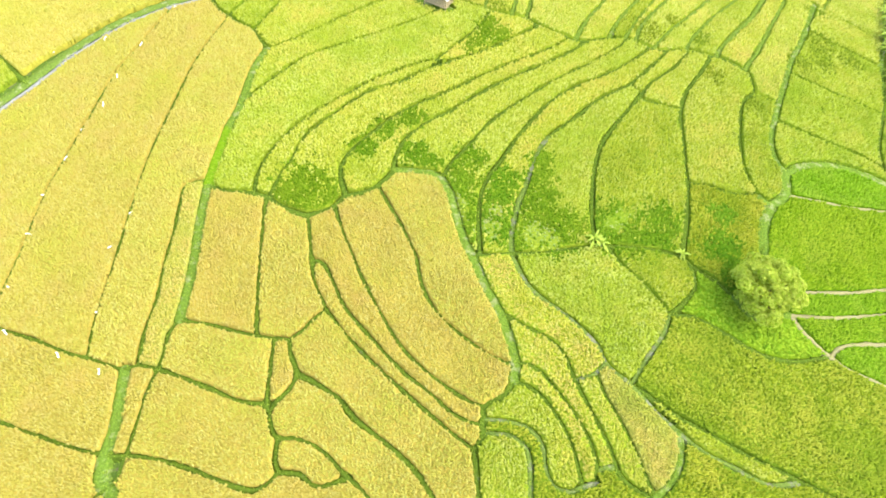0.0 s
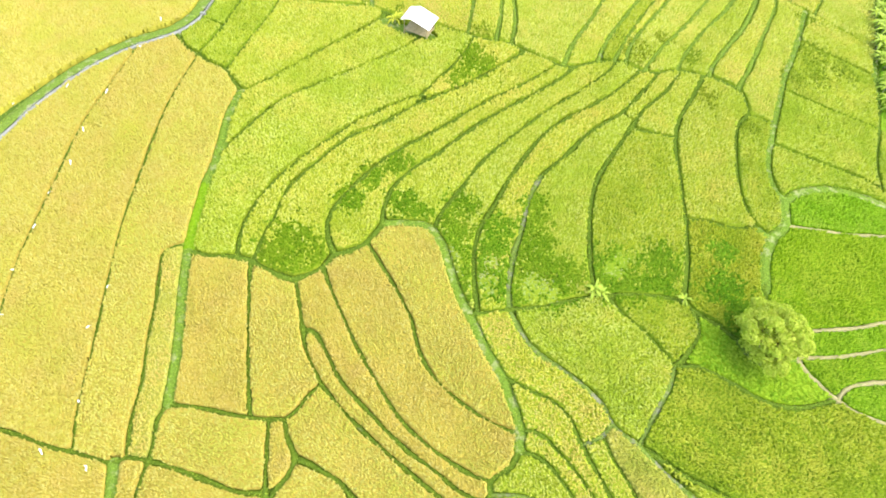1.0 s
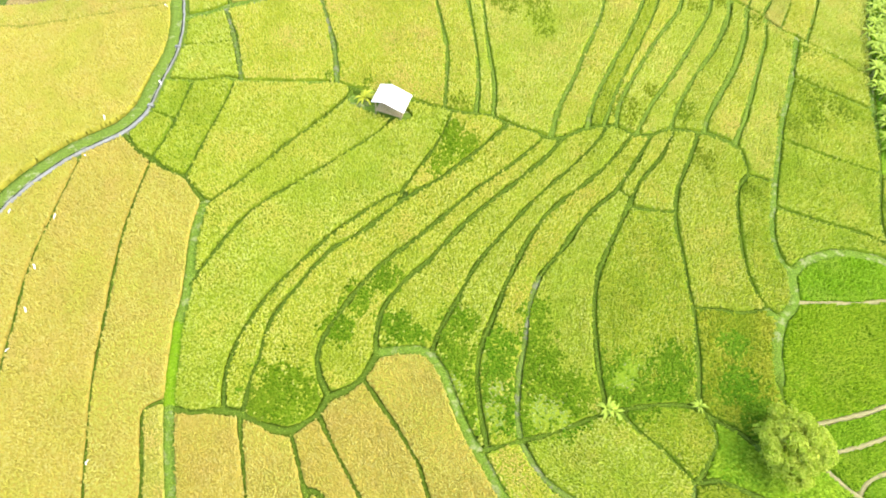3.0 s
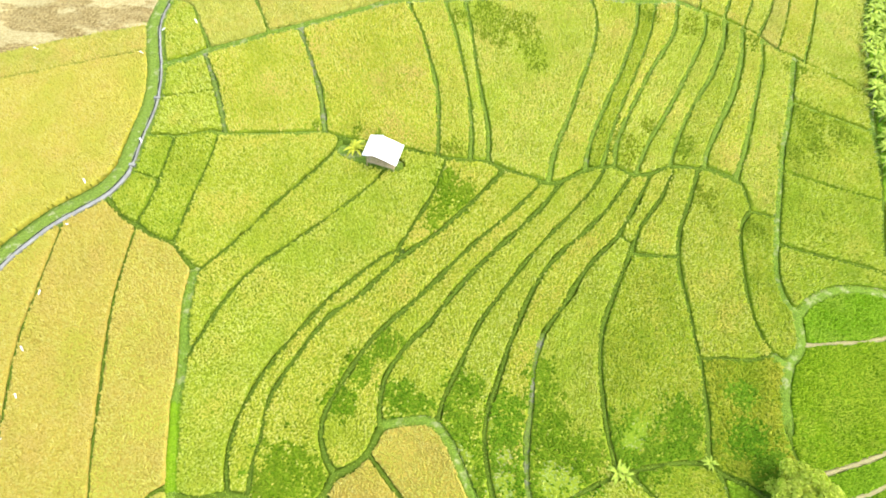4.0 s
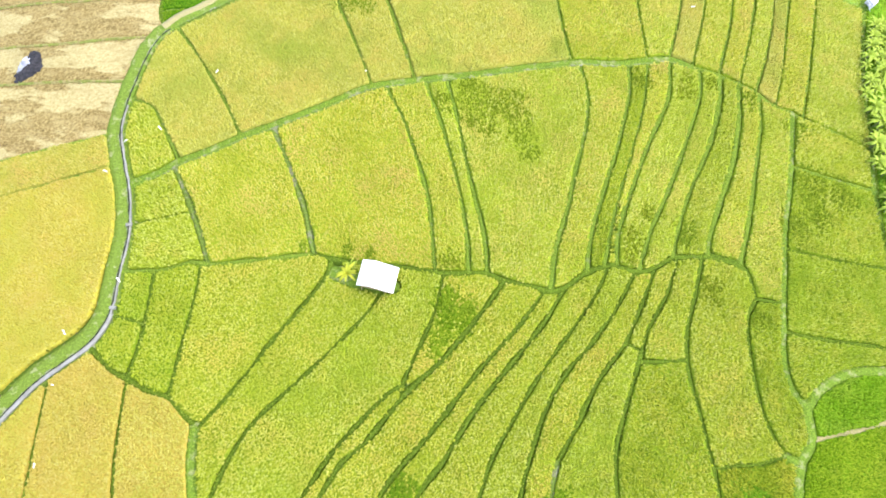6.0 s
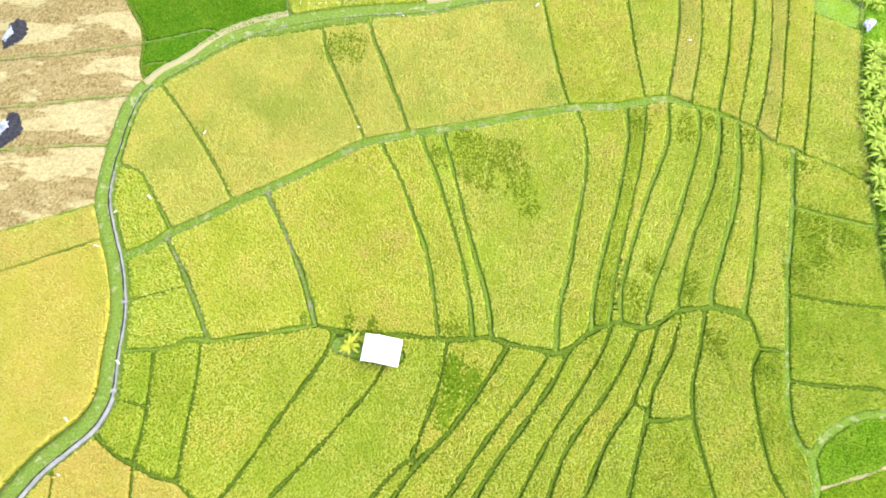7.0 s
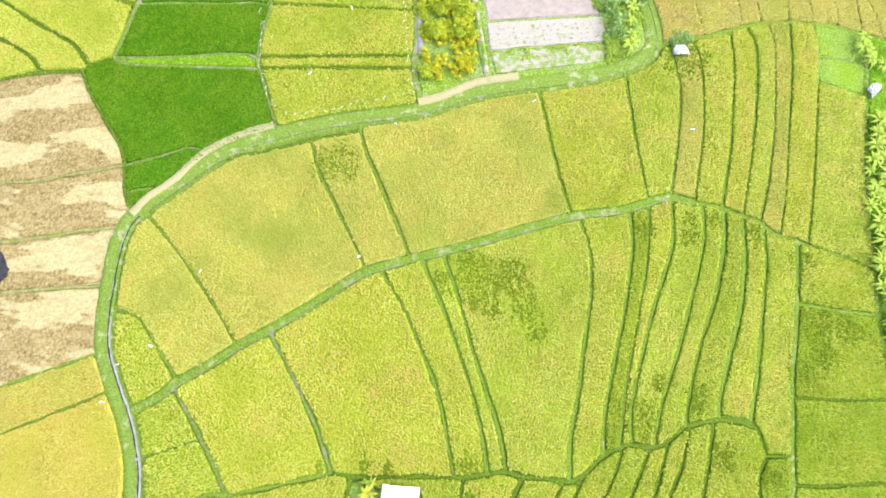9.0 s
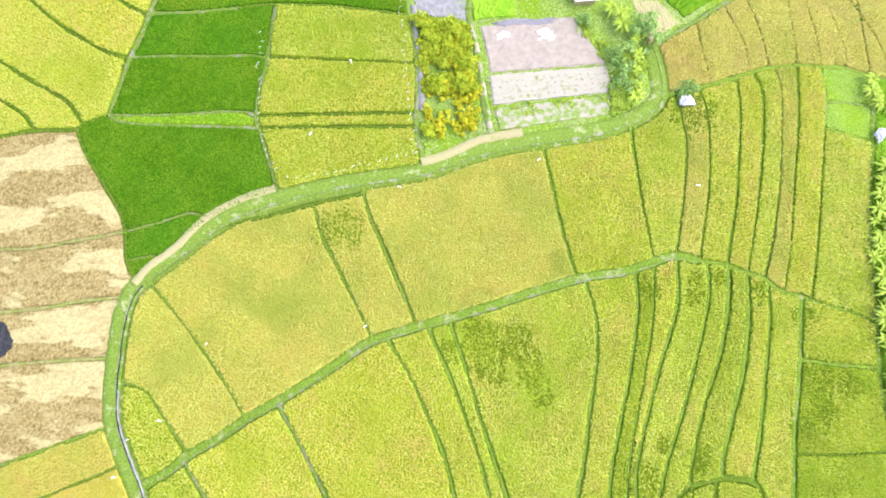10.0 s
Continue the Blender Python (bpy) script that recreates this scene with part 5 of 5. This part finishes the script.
def bush(seed, size, mat, label, leaf=0.08):
    r = np.random.default_rng(seed)
    thing = new("bush")
    tagged(thing, label, "bush", "garden bushes")
    for k in range(4):
        a = k * 1.57 + r.uniform(-0.4, 0.4)
        part("branch", *tube([(0, 0, -0.35), (0.2 * size * math.cos(a), 0.2 * size * math.sin(a), 0.5 * size)], [0.035, 0.012], 5), BARK, thing)
    centres = [(r.normal(0, 0.33) * size, r.normal(0, 0.33) * size, r.uniform(0.2, 0.85) * size) for _ in range(26)]
    part("crown", *leaf_cloud(centres, [0.16 * size * r.uniform(0.4, 1.6) for _ in centres], 520, leaf * 1.7, seed + 1), mat, thing)
    return thing


def garden():
    r = np.random.default_rng(4)
    gold = [bush(40 + k, 1.0, BUSH_LEAF, "yellow-green leafy shrub in the garden plot") for k in range(2)]
    bright = [bush(60 + k, 0.9, FLOWER_LEAF, "golden-yellow leafy shrub in the garden plot") for k in range(2)]
    herb = bush(50, 0.8, HERB_LEAF, "low green herb bush in the garden")
    grey = bush(55, 1.0, BLUE_LEAF, "large grey-green leafy bush at the garden's edge", 0.05)
    spots = []
    for a in range(8):
        for b in range(12):
            u, v = (a + 0.5 + r.uniform(-0.3, 0.3)) / 8, (b + 0.5 + r.uniform(-0.3, 0.3)) / 12
            if abs(v - 0.52) < 0.03 or (v < 0.34 and r.random() < 0.62):
                continue
            lo, hi = np.array([18.4 + 6.0 * u, 104.8 - 1.5 * u]), np.array([22.5 + 5.0 * u, 118.3 - 2.4 * u])
            spots.append(lo + (hi - lo) * v)
    made = set()

    def put(src, x, y, s):
        m = pose(*at(x, y, -0.4), 0, 0, r.uniform(0, 360)) @ Matrix.Scale(s, 4)
        if src.name in made:
            copy_thing(src, m)
        else:
            src.matrix_world = m
            made.add(src.name)
    for x, y in spots:
        put((bright if r.random() < (0.6 if y < 111 else 0.15) else gold)[int(r.integers(2))], x, y, r.uniform(0.8, 1.35))
    for k in range(120):
        t = r.random()
        put(herb, 40.3 + 4.2 * t + r.uniform(-1.6, 0.6), 101.0 + 5.0 * t + r.uniform(-0.4, 1.4), r.uniform(0.5, 1.15))
    for k in range(40):
        t = r.random()
        put(herb, 26.8 + 12.8 * t, 105.0 - 2.7 * t + r.uniform(-0.6, 0.5), r.uniform(0.25, 0.7))
    for k in range(18):
        t = r.random()
        put(herb, 40.3 + 1.6 * t + r.uniform(-0.7, 0.7), 112.6 - 8 * t, r.uniform(0.4, 0.95))
    for x, y, s in ((41.9, 105.4, 1.7), (41.6, 103.8, 1.3), (42.2, 106.9, 1.2), (46.0, 108.7, 1.8), (40.2, 112.0, 0.9)):
        put(grey, x, y, s)
    for k in range(3):
        put(grey, 47.6 + 0.6 * k, 100.6 + 0.2 * k, 0.8)


garden()


def plot(name, corners, mat, label, up, rough=0.03):
    """A tilled or covered bed: an uneven sheet between four plan corners, with a rim."""
    a, b, c, d = [np.array(p) for p in corners]
    n, m = 24, 16
    verts, faces = [], []
    for i in range(n + 1):
        for j in range(m + 1):
            u, v = i / n, j / m
            p = (a * (1 - u) + b * u) * (1 - v) + (d * (1 - u) + c * u) * v
            rim = i in (0, n) or j in (0, m)
            p = p + rng.normal(0, 0.12 if rim else 0.04, 2)
            verts.append((p[0], p[1], float(height(p[0], p[1])) - 0.42 + (up + rng.normal(0, rough) if not rim else -0.05)))
    for i in range(n):
        for j in range(m):
            k = i * (m + 1) + j
            faces.append((k, k + m + 1, k + m + 2, k + 1))
    tagged(mesh_object(name, verts, faces, mat), label, "garden bed", "", "structure")


plot("tilled_bed", [(27.5, 109.4), (41.2, 106.2), (39.7, 113.5), (28.7, 115.7)], BROWN_SOIL, "bare dry pinkish-brown tilled bed", 0.4)
plot("mulched_bed", [(26.3, 105.8), (40.5, 103.0), (41.1, 106.4), (27.3, 109.6)], MULCH, "pale mulched bed with rows of small seedlings", 0.42, 0.012)
plot("mulched_bed", [(26.0, 102.9), (38.9, 100.7), (40.3, 102.9), (26.3, 105.6)], WEEDY_MULCH, "pale strip of mulched soil beside the verge", 0.4, 0.012)
plot("tilled_bed", [(22.6, 118.9), (27.9, 116.3), (29.5, 121.0), (23.4, 123.5)], GREY_SOIL, "bare grey soil bed", 0.3)
plot("grass_bed", [(28.4, 116.2), (33.3, 115.1), (34.9, 119.4), (29.6, 120.6)], CROPS["weed"], "bright green seedling bed", 0.45, 0.06)
plot("grass_bed", [(50.7, 112.2), (52.0, 109.2), (57.5, 110.6), (56.5, 115.5)], CROPS["emerald"], "bed of dark green young rice", 0.45, 0.06)
plot("tilled_bed", [(46.7, 107.3), (51.6, 108.7), (50.2, 112.4), (47.0, 113.6)], DIRT, "harvested pale brown bed", 0.3)


def seedlings():
    verts, faces = [], []
    for i in range(17):
        for j in range(4):
            u, v = (i + rng.uniform(-0.3, 0.3)) / 17, (j + 0.6 + rng.uniform(-0.2, 0.2)) / 4.5
            p = (np.array([26.5, 106.0]) * (1 - u) + np.array([40.3, 103.2]) * u) * (1 - v) + (np.array([27.1, 109.0]) * (1 - u) + np.array([40.8, 106.0]) * u) * v
            z = float(height(*p)) - 0.1
            for k in range(7):
                a, s = rng.random() * 6.28, rng.uniform(0.1, 0.2)
                n = len(verts)
                verts += [(p[0], p[1], z), (p[0] + math.cos(a) * s, p[1] + math.sin(a) * s, z + s * 0.9), (p[0] + math.cos(a + 0.6) * s, p[1] + math.sin(a + 0.6) * s, z + s * 0.8)]
                faces.append((n, n + 1, n + 2))
    tagged(mesh_object("seedlings", verts, faces, SEEDLING), "rows of small green seedlings in pale mulch", "seedlings", "", "stuff")


seedlings()


def flag(seed):
    """A bird scarer: a thin stick with a torn strip of white plastic."""
    r = np.random.default_rng(seed)
    thing = new("bird_scarer")
    tagged(thing, "white plastic strip on a thin stick scaring birds", "bird scarer", "bird scarers on the bunds")
    stick = part("stick", *tube([(0, 0, -0.5), (0.02, 0.01, 1.0)], [0.015, 0.01], 5), BAMBOO, thing)
    verts, faces = [], []
    for side in (0, 0.012):
        for i in range(6):
            t = i / 5
            w = 0.075 * (1 - 0.4 * t) * (1 + r.uniform(-0.2, 0.2))
            s = 0.05 * math.sin(5 * t)
            verts += [(0.02 + 0.42 * t, -w + s, 0.95 - 0.3 * t * t + side), (0.02 + 0.42 * t, w + s, 0.92 - 0.36 * t * t + side)]
    for o in (0, 12):
        faces += [(o + 2 * i, o + 2 * i + 1, o + 2 * i + 3, o + 2 * i + 2) for i in range(5)]
    faces += [(2 * i, 2 * i + 2, 14 + 2 * i, 12 + 2 * i) for i in range(5)] + [(2 * i + 1, 13 + 2 * i, 15 + 2 * i, 2 * i + 3) for i in range(5)]
    part("plastic_strip", verts, faces, CLOTH, stick, "torn white plastic strip")
    return thing


FLAG_SPOTS = [
    (-38.3, 54.6), (-33.1, 57.1), (-28.7, 55.7), (-30.0, 50.6), (-30.3, 46.8), (-31.0, 43.0), (-31.0, 39.4), (-31.7, 35.1), (-31.7, 30.7), (-31.1, 25.3),
    (-22.6, 23.1), (-23.4, 29.3), (-29.7, 21.5), (-24.7, 19.5), (-21.1, 18.4), (-23.0, 33.0), (-33.4, 85.9), (-21.5, 82.4), (-25.9, 66.7), (-26.8, 62.2),
    (-20.7, 70.6), (-8.9, 91.6), (13.9, 100.2), (29.3, 98.3), (44.7, 90.0), (7.3, 109.0), (13.7, 115.8), (5.8, 87.9), (-15.7, 86.2), (-18.8, 85.3)]


def flags():
    r = np.random.default_rng(6)
    kinds = [flag(1), flag(2)]
    for k, (x, y) in enumerate(FLAG_SPOTS):
        m = pose(*at(x, y), r.uniform(-12, 12), r.uniform(-12, 12), r.uniform(0, 360)) @ Matrix.Scale(0.95, 4)
        if k < 2:
            kinds[k].matrix_world = m
        else:
            copy_thing(kinds[k % 2], m)


flags()


def stakes():
    """White stakes with strips of plastic round the plots beside the channel."""
    thing = new("stake")
    tagged(thing, "short white-tipped stake at the paddy's edge", "stake", "stakes round the plots")
    shaft = part("shaft", *tube([(0, 0, -0.5), (0.05, 0, 0.75)], [0.02, 0.016], 5), BAMBOO, thing)
    part("white_tip", *tube([(0.03, 0, 0.45), (0.07, 0.02, 0.75), (0.2, 0.05, 0.86), (0.4, 0.1, 0.76)], [0.016, 0.022, 0.018, 0.008], 5), CLOTH, shaft, "white plastic tip")
    r = np.random.default_rng(9)
    lines = [[(21.2, 121.0), (19.5, 114.3), (17.5, 106.9), (16.8, 103.2)], [(16.6, 103.3), (10.0, 103.9), (3.4, 105.0)], [(2.4, 106.3), (2.0, 110.8), (3.4, 115.9), (5.5, 122.5)]]
    first = True
    for line in lines:
        for x, y in curve_points(line, 0.85)[::1]:
            m = pose(*at(x + r.uniform(-0.15, 0.15), y + r.uniform(-0.15, 0.15)), r.uniform(-14, 14), r.uniform(-14, 14), r.uniform(-60, 60))
            if first:
                thing.matrix_world = m
                first = False
            else:
                copy_thing(thing, m)


stakes()


def ash_heap(x, y, wide, long_, turn, seed):
    r = np.random.default_rng(seed)
    thing = new("burnt_straw_heap")
    thing.matrix_world = pose(*at(x, y, -0.2), 0, 0, turn)
    tagged(thing, "charred black straw heap with pale ash on stubble", "ash heap", "burnt straw heaps")
    for name, mat, w, l, h, dx in (("char", ASH, wide, long_, 0.55, 0), ("ash", ASH_PALE, wide * 0.55, long_ * 0.55, 0.62, -0.22 * wide)):
        verts, faces, n, m = [(dx, 0, h)], [], 9, 26
        for i in range(1, n + 1):
            for k in range(m):
                a = 2 * math.pi * k / m
                f = i / n * (1 + 0.18 * math.sin(3 * a + seed) + r.uniform(-0.18, 0.18))
                verts.append((dx + w / 2 * f * math.cos(a), l / 2 * f * math.sin(a), h * (1 - (i / n) ** 2) + r.uniform(-0.07, 0.07) - (0.05 if i == n else 0)))
        faces += [(0, 1 + k, 1 + (k + 1) % m) for k in range(m)]
        for i in range(n - 1):
            for k in range(m):
                a, b = 1 + i * m + k, 1 + i * m + (k + 1) % m
                faces.append((a, a + m, b + m, b))
        part(name, verts, faces, mat, thing)


ash_heap(-29.4, 98.6, 3.3, 4.3, -35, 1)
ash_heap(-28.7, 112.2, 3.2, 4.2, -20, 2)


def shelter(x, y, turn, seed):
    """A heap of white sacking over a low frame."""
    r = np.random.default_rng(seed)
    thing = new("sack_shelter")
    thing.matrix_world = pose(*at(x, y, -0.1), 0, 0, turn) @ Matrix.Scale(1.05, 4)
    tagged(thing, "low shelter of rumpled white plastic sheets on sticks", "shelter", "sheet shelters")
    for sx in (-0.5, 0.5):
        for sy in (-0.3, 0.3):
            part("post", *tube([(sx, sy, -0.4), (sx, sy, 0.95)], [0.03, 0.025], 5), BAMBOO, thing)
    for q in range(2):
        verts, faces, n, m = [], [], 10, 7
        for side in (0, -0.015):
            for i in range(n + 1):
                for j in range(m + 1):
                    u, v = i / n * 2 - 1, j / m * 2 - 1
                    verts.append(((0.75 - 0.3 * q) * u * (1 - 0.3 * v) + 0.2 * q + r.uniform(-0.1, 0.1), (0.5 - 0.15 * q) * v - 0.1 * q + r.uniform(-0.1, 0.1), 1.08 + 0.12 * q - 0.14 * abs(v) - 0.1 * u * u + r.uniform(-0.05, 0.05) * (1 if side == 0 else 0) + side - 0.1 * (side != 0)))
        o = (n + 1) * (m + 1)
        for i in range(n):
            for j in range(m):
                k = i * (m + 1) + j
                faces += [(k, k + m + 1, k + m + 2, k + 1), (o + k, o + k + 1, o + k + m + 2, o + k + m + 1)]
        part("plastic_sheet", verts, faces, CLOTH if q else GREY_SHEET, thing)


shelter(47.4, 99.5, -20, 1)
shelter(69.3, 89.0, 30, 2)


def garden_sheet(x, y, w, l, turn, mat, label, seed):
    """A rumpled sheet lying on the bed."""
    r = np.random.default_rng(seed)
    n, m, verts, faces = 12, 8, [], []
    for i in range(n + 1):
        for j in range(m + 1):
            u, v = i / n - 0.5, j / m - 0.5
            edge = i in (0, n) or j in (0, m)
            verts.append((w * u * (1 + r.uniform(-0.22, 0.22)) + 0.15 * l * math.sin(9 * v + seed), l * v * (1 + r.uniform(-0.25, 0.25)) + 0.12 * min(w, 1.4) * math.sin(7 * u + seed), -0.1 if edge else 0.12 + r.uniform(0, 0.14)))
    for i in range(n):
        for j in range(m):
            k = i * (m + 1) + j
            faces.append((k, k + m + 1, k + m + 2, k + 1))
    ob = mesh_object("ground_sheet", verts, faces, mat)
    ob.matrix_world = pose(*at(x, y, -0.1), 0, 0, turn)
    tagged(ob, label, "sheet", "sheets on the garden beds")


garden_sheet(31.0, 113.4, 1.5, 0.8, -10, CLOTH, "rumpled white plastic sheet on bare soil", 1)
garden_sheet(35.6, 111.9, 1.9, 1.5, -20, CLOTH, "large rumpled white plastic sheet on bare soil", 2)
garden_sheet(34.0, 114.2, 7.0, 0.8, -12, DARK_CLOTH, "long dark shade net folded along the bed", 3)


def shed():
    thing = new("garden_shed")
    thing.matrix_world = pose(*at(41.6, 115.2, -0.2), 0, 0, -14)
    tagged(thing, "small wooden garden shed with a pale tin roof", "shed")
    for sy in (-1, 1):
        part("wall", *box(0, sy * 0.9, 0.85, 2.4, 0.06, 1.9), BAMBOO, thing)
    for sx in (-1, 1):
        part("end_wall", *box(sx * 1.17, 0, 0.85, 0.06, 1.74, 1.9), BAMBOO, thing)
    part("roof_sheet", *moved(corrugated(2.9, 2.4, 14), pose(0, 1.2, 2.0, 8, 0, 0)), SHEET_WHITE, thing)


shed()


for pts, w, mat, label in (([(27.9, 115.8), (27.7, 113.6), (26.9, 109.8), (26.1, 105.8), (25.3, 102.9)], 0.45, GARDEN, "pale trodden path beside the tilled bed"), ([(22.7, 120.3), (22.0, 117.4), (21.0, 113.3), (20.0, 110.0), (19.3, 107.7)], 0.55, GREY_SOIL, "grey earth path beside the shrubs")):
    verts, faces = ribbon(curve_points(pts), [(-w / 2 - 0.15, -0.5), (-w / 2, 0.06), (0, 0.08), (w / 2, 0.06), (w / 2 + 0.15, -0.5)], 0.0, 0.05)
    tagged(mesh_object("garden_path", verts, faces, mat, None, True), label, "path", "", "structure")
